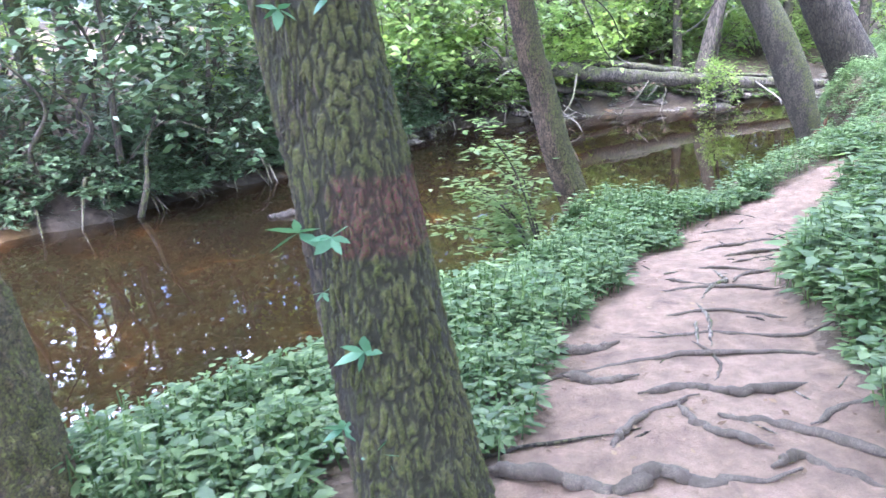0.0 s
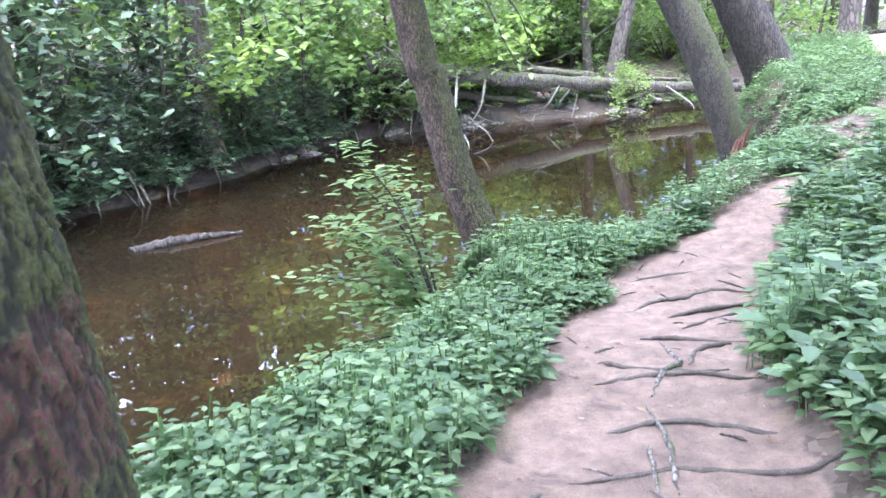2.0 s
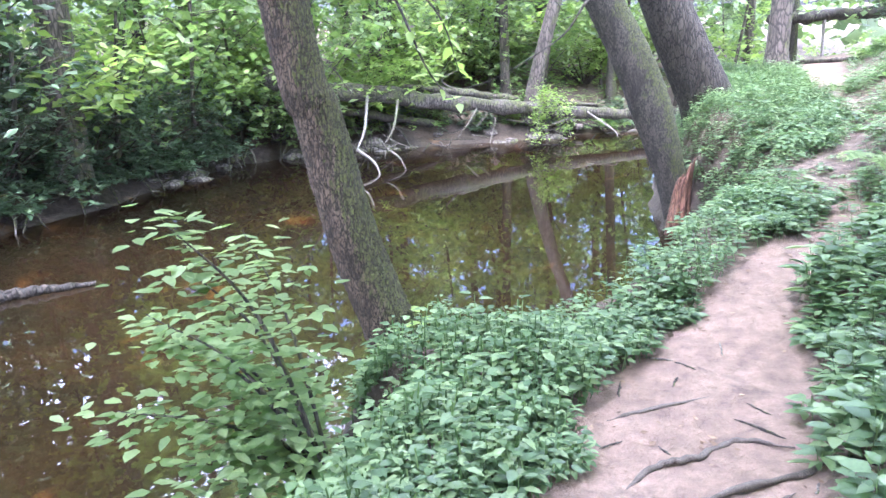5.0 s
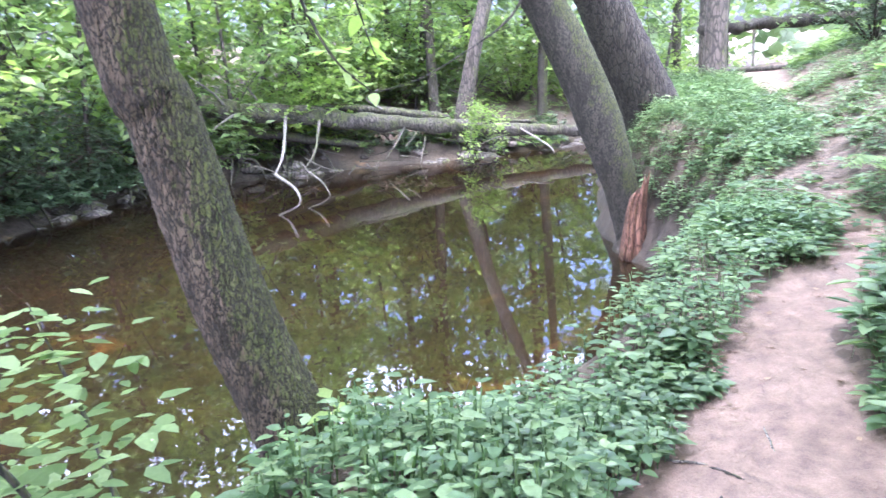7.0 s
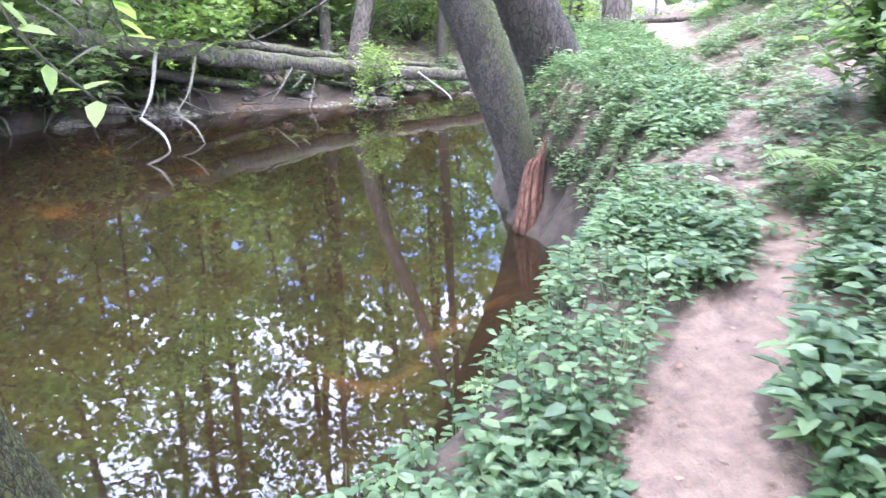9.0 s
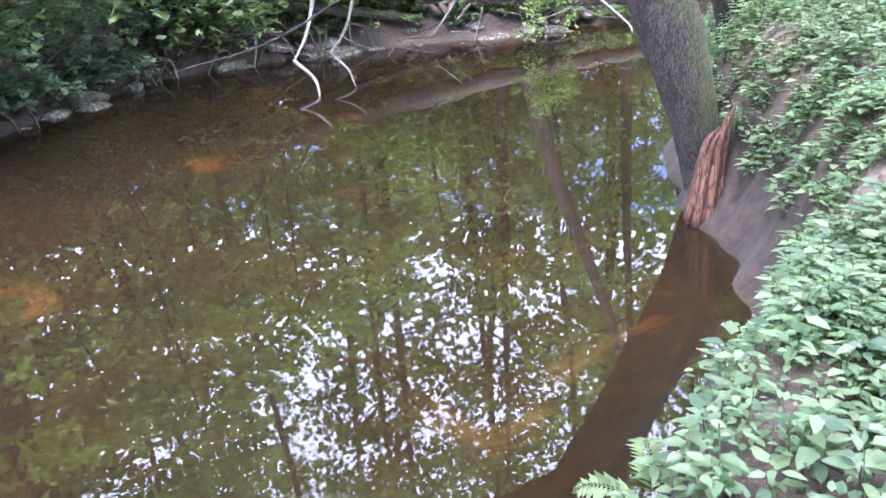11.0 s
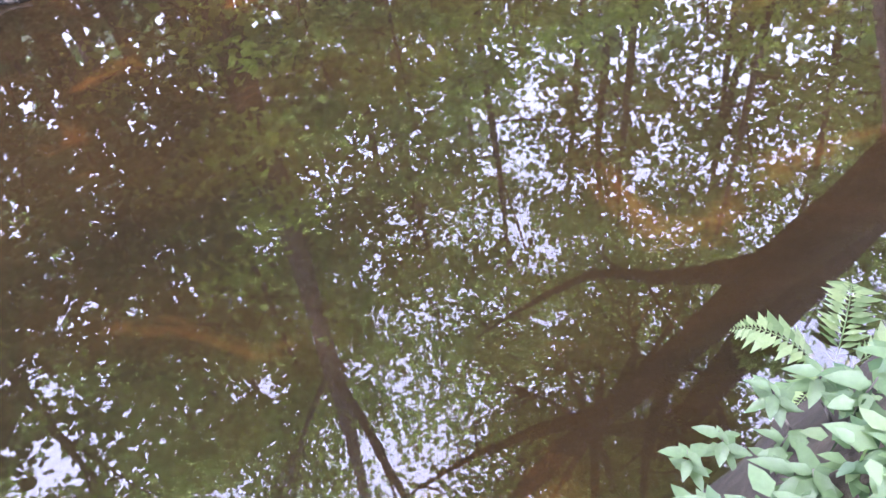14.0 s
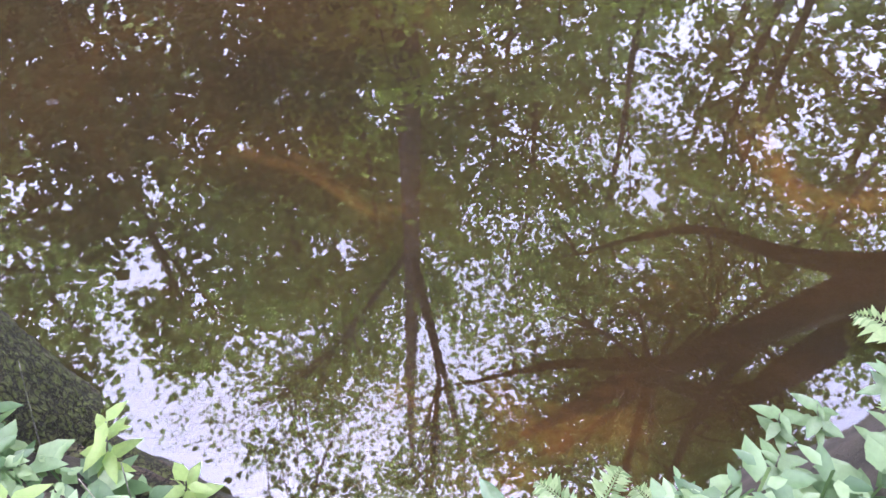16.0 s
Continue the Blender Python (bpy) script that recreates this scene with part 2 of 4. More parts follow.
def water_material():
    m, n, l, p = nodes("river_water")
    g = n.new("ShaderNodeNewGeometry")
    mp = n.new("ShaderNodeMapping")
    mp.inputs["Scale"].default_value = (1, 1, 1)
    l.new(g.outputs["Position"], mp.inputs[0])
    a, b = tex_noise(n, l, mp.outputs[0], 1.7, 2, 0.45), tex_noise(n, l, mp.outputs[0], 11, 2, 0.5)
    bp = n.new("ShaderNodeBump")
    bp.inputs["Strength"].default_value, bp.inputs["Distance"].default_value = 0.045, 0.02
    l.new(math_node(n, l, "ADD", a.outputs[0], math_node(n, l, "MULTIPLY", b.outputs[0], 0.16)), bp.inputs["Height"])
    fr = n.new("ShaderNodeFresnel")
    fr.inputs["IOR"].default_value = 1.6
    l.new(bp.outputs[0], fr.inputs["Normal"])
    gl = n.new("ShaderNodeBsdfGlossy")
    gl.inputs["Roughness"].default_value = 0.0
    l.new(bp.outputs[0], gl.inputs["Normal"])
    tr = n.new("ShaderNodeBsdfTransparent")
    tr.inputs["Color"].default_value = (0.52, 0.415, 0.265, 1)
    silt = n.new("ShaderNodeBsdfDiffuse")
    silt.inputs["Color"].default_value = (0.16, 0.13, 0.08, 1)
    murky = n.new("ShaderNodeMixShader")
    murky.inputs[0].default_value = 0.04
    l.new(tr.outputs[0], murky.inputs[1])
    l.new(silt.outputs[0], murky.inputs[2])
    mx = n.new("ShaderNodeMixShader")
    l.new(fr.outputs[0], mx.inputs[0])
    l.new(murky.outputs[0], mx.inputs[1])
    l.new(gl.outputs[0], mx.inputs[2])
    l.new(mx.outputs[0], n["Material Output"].inputs[0])
    return m


GROUND, WATERMAT = ground_material(), water_material()


# ---- mesh helpers ----
def mesh_np(name, verts, faces, mat, smooth=True):
    """A mesh from arrays of vertices and quads."""
    me = bpy.data.meshes.new(name)
    v, f = np.asarray(verts, np.float32), np.asarray(faces, np.int32)
    me.vertices.add(len(v))
    me.vertices.foreach_set("co", v.ravel())
    me.loops.add(f.size)
    me.loops.foreach_set("vertex_index", f.ravel())
    me.polygons.add(len(f))
    k = f.shape[1]
    me.polygons.foreach_set("loop_start", np.arange(len(f), dtype=np.int32) * k)
    if smooth:
        me.polygons.foreach_set("use_smooth", np.ones(len(f), bool))
    me.update(calc_edges=True)
    me.validate()
    me.materials.append(mat)
    return me


def thing(name, at=(0, 0, 0), label="", category="", group="", kind=""):
    ob = new(name)
    ob.empty_display_size = 0.1
    ob.location = at
    return tagged(ob, label, category, group, kind)


def part(name, me, parent, label=""):
    ob = new(name, me)
    ob.parent = parent
    return tagged(ob, label)


def joined(parts):
    vs, fs, k = [], [], 0
    for v, f in parts:
        vs.append(v)
        fs.append(np.asarray(f) + k)
        k += len(v)
    return np.concatenate(vs), np.concatenate(fs)


def spline(points, n):
    """Points along a smooth curve through the given points."""
    p = np.asarray(points, float)
    if len(p) == 2:
        return p[0] + (p[1] - p[0]) * np.linspace(0, 1, n)[:, None]
    q = np.vstack([2 * p[0] - p[1], p, 2 * p[-1] - p[-2]])
    u = np.linspace(0, len(p) - 1 - 1e-6, n)
    i, f = u.astype(int), (u % 1)[:, None]
    a, b, c, d = q[i], q[i + 1], q[i + 2], q[i + 3]
    return 0.5 * (2 * b + (c - a) * f + (2 * a - 5 * b + 4 * c - d) * f * f + (3 * b - a - 3 * c + d) * f ** 3)


def tube(points, radii, sides=8, n=0, rough=0.0, seed=0, closed=True):
    """A tapering tube of quads along a curve, with an uneven surface."""
    r = np.random.default_rng(seed)
    n = n or max(4, 3 * len(points))
    p = spline(points, n)
    rad = np.interp(np.linspace(0, 1, n), np.linspace(0, 1, len(radii)), radii)
    t = np.gradient(p, axis=0)
    t /= np.linalg.norm(t, axis=1)[:, None] + 1e-9
    ref = np.array([0.0, 0, 1]) if abs(t[:, 2]).mean() < 0.8 else np.array([1.0, 0, 0])
    s = np.cross(t, ref)
    s /= np.linalg.norm(s, axis=1)[:, None] + 1e-9
    w = np.cross(t, s)
    a = np.linspace(0, 2 * np.pi, sides, endpoint=False)
    lump = 1 + rough * (r.random((n, sides)) - 0.5) + rough * np.sin(a * 2 + r.random() * 6)[None] * 0.6
    v = p[:, None] + rad[:, None, None] * lump[..., None] * (np.cos(a)[None, :, None] * s[:, None] + np.sin(a)[None, :, None] * w[:, None])
    v = v.reshape(-1, 3)
    i, j = np.meshgrid(np.arange(n - 1), np.arange(sides), indexing="ij")
    k = (j + 1) % sides
    f = np.stack([i * sides + j, i * sides + k, (i + 1) * sides + k, (i + 1) * sides + j], -1).reshape(-1, 4)
    if closed:
        m = len(v)
        v = np.vstack([v, p[0], p[-1]])
        js = np.arange(0, sides, 2)
        f = np.vstack([f, np.stack([np.full(len(js), m), (js + 2) % sides, (js + 1) % sides, js], -1),
                       np.stack([np.full(len(js), m + 1), (n - 1) * sides + js, (n - 1) * sides + (js + 1) % sides, (n - 1) * sides + (js + 2) % sides], -1)])
    return v, f


def unit(v):
    return v / (np.linalg.norm(v, axis=-1, keepdims=True) + 1e-9)


def leaves(at, way, size, width=0.28, r=rng, flat=0.7, fold=0.08, droop=0.12):
    """Pointed, folded leaves, two quads each: they start at the points and grow along the ways."""
    n = len(at)
    d = unit(np.asarray(way, float))
    up = unit(np.array([0, 0, 1.0]) * flat + (r.random((n, 3)) - 0.5) * 2 * (1 - flat) + 1e-6)
    s = unit(np.cross(d, up))
    nn = np.cross(s, d)
    L = (np.broadcast_to(size, n) * (0.65 + 0.7 * r.random(n)))[:, None]
    wv = L * width * (0.8 + 0.4 * r.random(n))[:, None]
    mid = at + d * L * 0.5 - nn * L * fold
    v = np.stack([at, at + d * L * 0.42 + s * wv, at + d * L - nn * L * droop, at + d * L * 0.42 - s * wv, mid], 1).reshape(-1, 3)
    k = np.arange(n)[:, None] * 5
    f = np.concatenate([k + [0, 1, 2, 4], k + [0, 4, 2, 3]], 0)
    return v, f


def fine_leaves(at, way, size, width=0.3, r=rng, flat=0.8, fold=0.08, droop=0.2):
    """Rounder leaves of four quads each, for plants close by."""
    n = len(at)
    d = unit(np.asarray(way, float))
    up = unit(np.array([0, 0, 1.0]) * flat + (r.random((n, 3)) - 0.5) * 2 * (1 - flat) + 1e-6)
    s = unit(np.cross(d, up))
    nn = np.cross(s, d)
    L = (np.broadcast_to(size, n) * (0.65 + 0.7 * r.random(n)))[:, None]
    w = L * width * (0.8 + 0.4 * r.random(n))[:, None]
    dr = nn * L * droop
    rows = [at, at + d * L * 0.3 + s * w, at + d * L * 0.68 + s * w * 0.72 - dr * 0.4, at + d * L - dr, at + d * L * 0.68 - s * w * 0.72 - dr * 0.4, at + d * L * 0.3 - s * w,
            at + d * L * 0.3 - nn * L * fold, at + d * L * 0.68 - nn * L * fold - dr * 0.4]
    v = np.stack(rows, 1).reshape(-1, 3)
    k = np.arange(n)[:, None] * 8
    f = np.concatenate([k + [0, 1, 6, 5], k + [6, 1, 2, 7], k + [5, 6, 7, 4], k + [7, 2, 3, 4]], 0)
    return v, f


def outward(n, r, rise=0.2):
    a = r.random(n) * 2 * np.pi
    return np.stack([np.cos(a), np.sin(a), (r.random(n) - 0.5) * 1.2 + rise], 1)


# ---- the lie of the land ----
RIGHT_SHORE = np.array([(-9, -12), (-5.5, -3), (-2.9, 1.5), (-1.85, 3.2), (-1.0, 4.5), (-0.3, 5.35), (0.02, 6.0), (0.3, 6.7), (0.5, 7.35), (1.08, 7.68), (1.78, 7.84), (2.55, 8.36), (3.14, 9.32), (3.75, 10.12), (4.4, 11.1), (4.7, 12.0),
                        (4.75, 13.0), (4.9, 14.0), (5.4, 15.6), (6.6, 18.4), (8.6, 21), (12, 24), (30, 34)], float)
LEFT_SHORE = np.array([(-19, -12), (-14, -2), (-10.5, 6), (-8.4, 10.2), (-7.0, 11.7), (-6.3, 13.6), (-5.2, 15.3), (-4.3, 17.6), (-3.4, 20.0), (-2.6, 21.9), (-0.2, 23.1), (1.6, 23.6),
                       (5.0, 24.1), (7.6, 24.9), (10.5, 27.5), (28, 40)], float)
PATH = np.array([(1.0, -14), (0.9, -3), (1.0, 0), (1.15, 2.4), (1.22, 3.6), (1.35, 4.5), (1.9, 5.8), (2.5, 6.75), (2.9, 7.35), (3.4, 7.75), (4.25, 8.4), (5.0, 9.8), (6.6, 12.2), (8.0, 15), (9.9, 18.5), (11.2, 20.2), (16, 26)], float)
PATH_HALF = np.array([0.8, 0.8, 0.85, 0.82, 0.66, 0.5, 0.46, 0.38, 0.24, 0.2, 0.16, 0.06, 0.04, 0.25, 0.45, 0.5, 0.5])
PATH_SAND = np.array([1, 1, 1, 1, 1, 1, 1, 1, 1, 1, 0.9, 0.45, 0.4, 0.5, 0.7, 0.7, 0.7])
PATH_Z = np.array([-0.1, -0.1, -0.12, -0.15, -0.15, -0.17, -0.24, -0.2, -0.12, -0.05, 0.03, 0.12, 0.3, 0.5, 0.68, 0.72, 0.9])

MUD_BAR = np.array([(-6.1, 15.0), (-5.3, 16.1), (-4.6, 17.5)], float)


def along(line, x, y):
    """Signed distance to a line (plus: to its right), and how far along it the nearest point lies."""
    best, sign, where = np.full(x.shape, 1e9), np.ones(x.shape), np.zeros(x.shape)
    for i, (a, b) in enumerate(zip(line[:-1], line[1:])):
        d = b - a
        u = np.clip(((x - a[0]) * d[0] + (y - a[1]) * d[1]) / (d @ d), 0, 1)
        px, py = x - a[0] - u * d[0], y - a[1] - u * d[1]
        q = np.hypot(px, py)
        near = q < best
        best = np.where(near, q, best)
        sign = np.where(near, np.sign(d[1] * px - d[0] * py + 1e-12), sign)
        where = np.where(near, i + u, where)
    return best * sign, where


def step(v, a, b):
    t = np.clip((v - a) / (b - a), 0, 1)
    return t * t * (3 - 2 * t)


def wavy(x, y, s):
    return (np.sin(x * 1.3 * s + 1.7 * np.sin(y * 0.9 * s)) + np.sin(y * 1.7 * s + 1.3 * np.sin(x * 1.1 * s + 2)) + 0.6 * np.sin((x + y) * 2.9 * s + 1) + 0.5 * np.sin((x - 1.4 * y) * 3.7 * s)) / 3.1


def land(x, y):
    """Height and cover (sand, mud, river bed) of the ground."""
    x, y = np.asarray(x, float), np.asarray(y, float)
    sr, _ = along(RIGHT_SHORE, x, y)
    sl, _ = along(LEFT_SHORE, x, y)
    sl = -sl
    pd, pw = along(PATH, x, y)
    jag = 0.12 * wavy(x, y, 2.3)
    sr, sl = sr + jag, sl + jag
    zp = np.interp(pw, np.arange(len(PATH)), PATH_Z)
    half = np.interp(pw, np.arange(len(PATH)), PATH_HALF)
    # right-hand land: a bank up to the path, then a slope
    top = zp + np.where(pd > 0, 0.42 * np.maximum(0, pd - half) - 0.012 * np.maximum(0, pd - half) ** 2, 0.02 * pd)
    top = np.where(pd > 17, zp + 3.7, top)
    rise = step(sr, -0.25, np.where((y > 6.8) & (y < 9.5), 0.45, 0.75))
    right = WATER - 0.12 + (top - WATER + 0.12) * rise
    # left-hand land: a low cut bank, then rising forest floor
    left = WATER - 0.1 + (0.5 + 0.2 * wavy(x, y, 1.6)) * step(sl + 0.15 * wavy(x, y, 4.1), -0.1, 0.7) + 5.5 * (1 - np.exp(-np.maximum(0, sl - 0.4) / 18))
    depth = np.minimum(-sr, -sl)
    bed = WATER - 0.12 - 0.5 * step(depth, 0, 2.0) + 0.07 * wavy(x, y, 0.8)
    z = np.where(sr > -0.25, right, np.where(sl > -0.1, left, bed))
    bar = np.abs(along(MUD_BAR, x, y)[0]) + 0.08 * wavy(x, y, 3)
    z = np.where((bar < 0.7) & (sr < -1), np.maximum(z, WATER + 0.08 - 0.3 * bar ** 2), z)
    on_path = 1 - step(np.abs(pd) + 0.1 * wavy(x, y, 3.1), half - 0.1, half + 0.16)
    on_path = on_path * np.interp(pw, np.arange(len(PATH)), PATH_SAND)
    z = z + 0.045 * wavy(x, y, 1.1) * (1 - 0.7 * on_path) + 0.012 * wavy(x, y, 5) * (z > WATER)
    mud = np.maximum((1 - step(sl, 0.5, 1.2)) * (sl > -0.3), (1 - step(sr, 0.2, 0.6)) * (sr > -0.4))
    return z, on_path, mud, (z < WATER + 0.02) * 1.0


def height(x, y):
    return land(np.atleast_1d(x), np.atleast_1d(y))[0]


def axis(fine_lo, fine_hi, d, lo, hi):
    a, out = fine_hi, list(np.arange(fine_lo, fine_hi, d))
    s = d
    while a < hi:
        out.append(a)
        s *= 1.12
        a += s
    out.append(hi)
    a, s, pre = fine_lo, d, []
    while a > lo:
        s *= 1.12
        a -= s
        pre.append(a)
    return np.array(sorted(pre + out))


def build_ground():
    xs, ys = axis(-3, 6, 0.07, -900, 900), axis(-1, 14, 0.07, -900, 900)
    X, Y = np.meshgrid(xs, ys)
    z, sand, mud, bed = land(X, Y)
    z = np.where(np.hypot(X, Y - 10) > 90, 3 + 0.5 * wavy(X, Y, 0.05), z)
    r = np.random.default_rng(3)
    z = z + (r.random(z.shape) - 0.5) * 0.012
    v = np.stack([X, Y, z], -1).reshape(-1, 3)
    h, w = X.shape
    i, j = np.meshgrid(np.arange(h - 1), np.arange(w - 1), indexing="ij")
    a = i * w + j
    f = np.stack([a, a + 1, a + w + 1, a + w], -1).reshape(-1, 4)
    me = mesh_np("ground", v, f, GROUND)
    att = me.color_attributes.new("cover", "FLOAT_COLOR", "POINT")
    col = np.stack([sand, mud, bed, np.ones_like(sand)], -1).reshape(-1).astype(np.float32)
    att.data.foreach_set("color", col)
    tagged(new("ground", me), "sandy forest floor with a worn footpath beside the river", "ground", kind="structure")
    wv = [(-60, -40, WATER), (60, -40, WATER), (60, 60, WATER), (-60, 60, WATER)]
    tagged(new("water", mesh_np("water", wv, [(0, 1, 2, 3)], WATERMAT, False)), "still brown river water mirroring the trees and sky", "water", kind="structure")


build_ground()


# ---- trees ----
def trunk_mesh(name, line, radii, mat, sides, n, ridges=0.0, cell=9.0, flare=0.0, seed=1):
    """A trunk along a curve, with a flared foot and raised bark ridges."""
    v, f = tube(line, radii, sides, n, 0.0, seed, closed=False)
    p = np.repeat(spline(line, n), sides, 0)
    u = np.repeat(np.linspace(0, 1, n), sides)
    out = v - p
    ang = np.tile(np.linspace(0, 2 * np.pi, sides, endpoint=False), n)
    hgt = v[:, 2] - v[:, 2].min()
    k = 1 + flare * np.exp(-hgt / 0.22) * (1 + 0.45 * np.sin(ang * 3 + seed) + 0.3 * np.sin(ang * 5 + 2 * seed))
    k = k + 0.05 * np.sin(ang * 2 + hgt * 1.1 + seed) + 0.03 * np.sin(ang * 3 - hgt * 2.3)
    v = p + out * k[:, None]
    plate = np.ones(len(v), np.float32)
    if ridges:
        o = unit(out)
        for i in range(len(v)):
            q = Vector((v[i, 0] * cell, v[i, 1] * cell, v[i, 2] * cell * 0.2))
            q += Vector((noise.noise(q * 1.5), noise.noise(q * 1.5 + Vector((5, 0, 0))), noise.noise(q * 1.5 + Vector((0, 7, 0))))) * 0.6
            d, e = noise.voronoi(q)[0], noise.voronoi(Vector((q.x * 1.7, q.y * 1.7, q.z * 3.2)))[0]
            plate[i] = min(1.0, (d[1] - d[0]) * 2.4) * (0.55 + 0.45 * min(1.0, (e[1] - e[0]) * 2.5))
            v[i] += o[i] * ridges * (plate[i] - 0.6 + 0.3 * noise.noise(Vector(v[i] * 60.0)))
    me = mesh_np(name, v, f, mat)
    me.attributes.new("plate", "FLOAT", "POINT").data.foreach_set("value", plate)
    return me


def tree(at, h, r, lean=(0, 0), seed=0, mat=BARK_FAR, crown=1.0, leaf=LEAF_CANOPY, label="tall forest tree with a bare lower trunk", crown_from=0.45, count=2600, leaf_size=0.2, spread=3.2):
    """A tall tree: trunk, limbs, and a crown of leaf clumps with gaps."""
    g = np.random.default_rng(seed + 100)
    base = Vector((at[0], at[1], float(height(at[0], at[1])[0]) - 0.12))
    ob = thing("tree", base, label, "tree", "forest trees")
    bend = (g.random(2) - 0.5) * 0.06 * h
    line = [(0, 0, 0), (lean[0] * 0.3 + bend[0] * 0.4, lean[1] * 0.3 + bend[1] * 0.4, h * 0.3), (lean[0] * 0.65 + bend[0], lean[1] * 0.65 + bend[1], h * 0.65), (lean[0], lean[1], h)]
    part("trunk", trunk_mesh("trunk", line, [r, r * 0.8, r * 0.5, r * 0.12], mat, 12, 26, flare=0.35, seed=seed), ob)
    curve = spline(line, 41)
    ends = []
    for i in range(13):
        u = crown_from * 0.75 + (0.97 - crown_from * 0.75) * i / 12
        p = curve[int(u * 40)]
        a = i * 2.4 + g.random()
        long = spread * (0.45 + 0.75 * g.random()) * (1.15 - u * 0.6)
        tip = p + np.array([np.cos(a) * long, np.sin(a) * long, long * (0.15 + 0.5 * g.random())])
        m = (p + tip) / 2 + np.array([0, 0, 0.12 * long]) + (g.random(3) - 0.5) * 0.3 * long
        rr = r * (0.34 - 0.22 * u)
        mine = [tube([p, m, tip], [rr, rr * 0.6, 0.012], 5, 7, 0.2, i)]
        cv = spline([p, m, tip], 8)
        for k in (3, 4, 5, 6, 7):
            t2 = cv[k] + (g.random(3) - np.array([0.5, 0.5, 0.4])) * long * 0.55
            mine.append(tube([cv[k - 1], (cv[k] + t2) / 2 + (g.random(3) - 0.5) * 0.12, t2], [rr * 0.3, rr * 0.2, 0.006], 3, 4, 0, k, False))
            ends += [t2, (t2 + cv[k]) / 2]
        part("limb", mesh_np("limb", *joined(mine), mat), ob)
    if crown > 0:
        ends = np.array(ends)
        n = int(count * crown)
        c = ends[g.integers(0, len(ends), n)] + g.normal(0, 1, (n, 3)) * np.array([0.42, 0.42, 0.24]) * spread / 3.2
        v, f = leaves(c, outward(n, g, -0.1), leaf_size, 0.3, g, 0.6)
        part("crown", mesh_np("crown", v, f, leaf), ob)
    return ob


def shrub(at, size, count, leaf, leaf_size, seed, label, name="shrub", stems=9, group="riverside shrubs", open_air=0.35, z=None, width=0.26, hang=0.0):
    """A shrub: crooked stems and whorls of leaves at their ends."""
    g = np.random.default_rng(seed + 500)
    base = np.array([at[0], at[1], float(height(at[0], at[1])[0]) - 0.05 if z is None else z])
    ob = thing(name, base, label, "shrub", group)
    sx, sy, sz = size
    ends = []
    for i in range(stems):
        a = i * 2.4 + g.random()
        q = 0.35 + 0.65 * g.random()
        tip = np.array([np.cos(a) * sx * q, np.sin(a) * sy * q, sz * (0.35 + 0.65 * g.random()) * (1.1 - 0.4 * q) - hang * q])
        m = tip * 0.5 + np.array([0, 0, 0.2 * sz]) + (g.random(3) - 0.5) * 0.25 * sz
        st = [tube([(0, 0, 0), m, tip], [0.02 * sz ** 0.5 + 0.006, 0.012, 0.004], 5, 9, 0.2, i)]
        cv = spline([(0, 0, 0), m, tip], 9)
        for k in range(3, 9):
            for _ in range(3):
                t2 = cv[k] + (g.random(3) - np.array([0.5, 0.5, 0.42])) * np.array([sx, sy, sz]) * 0.62
                st.append(tube([cv[k], t2], [0.007, 0.002], 3, 3, 0, k, False))
                ends += [t2, 0.6 * t2 + 0.4 * cv[k]]
        part("stem", mesh_np("stem", *joined(st), BARK_FAR), ob)
    ends = np.array(ends)
    w = 7
    n = max(1, count // w)
    c = ends[g.integers(0, len(ends), n)] + g.normal(0, 1, (n, 3)) * np.array([sx, sy, sz]) * 0.11
    c[:, 2] = np.maximum(c[:, 2], 0.03)
    a = np.repeat(c, w, 0) + g.normal(0, 0.15, (n * w, 3)) * leaf_size
    v, f = leaves(a, outward(n * w, g, 0.1), leaf_size, width, g, 0.75)
    part("foliage", mesh_np("foliage", v, f, leaf), ob)
    return ob


def leafy(ob, start, centers, reach, n, size, mat, wood, seed, clumps=46):
    """Boughs from a trunk and clumps of leaves with gaps between, as a tree's crown."""
    g = np.random.default_rng(seed)
    spots = []
    for c in centers:
        c = np.array(c, float)
        bits = []
        m = (np.array(start) + c) / 2 + (g.random(3) - 0.5) * 0.8
        bits.append(tube([start, m, c], [0.07, 0.045, 0.012], 6, 14, 0.15, seed))
        for _ in range(clumps // len(centers)):
            q = c + g.normal(0, 1, 3) * np.array(reach) * 0.62
            spots.append(q)
            bits.append(tube([m + (c - m) * g.random(), (c + q) / 2 + (g.random(3) - 0.5) * 0.5, q], [0.022, 0.013, 0.004], 4, 8, 0, seed))
        part("bough", mesh_np("bough", *joined(bits), wood), ob)
    spots = np.array(spots)
    p = spots[g.integers(0, len(spots), n)] + g.normal(0, 1, (n, 3)) * np.array([0.42, 0.42, 0.2])
    part("crown", mesh_np("crown", *leaves(p, outward(n, g, -0.1), size, 0.31, g, 0.65), mat), ob)


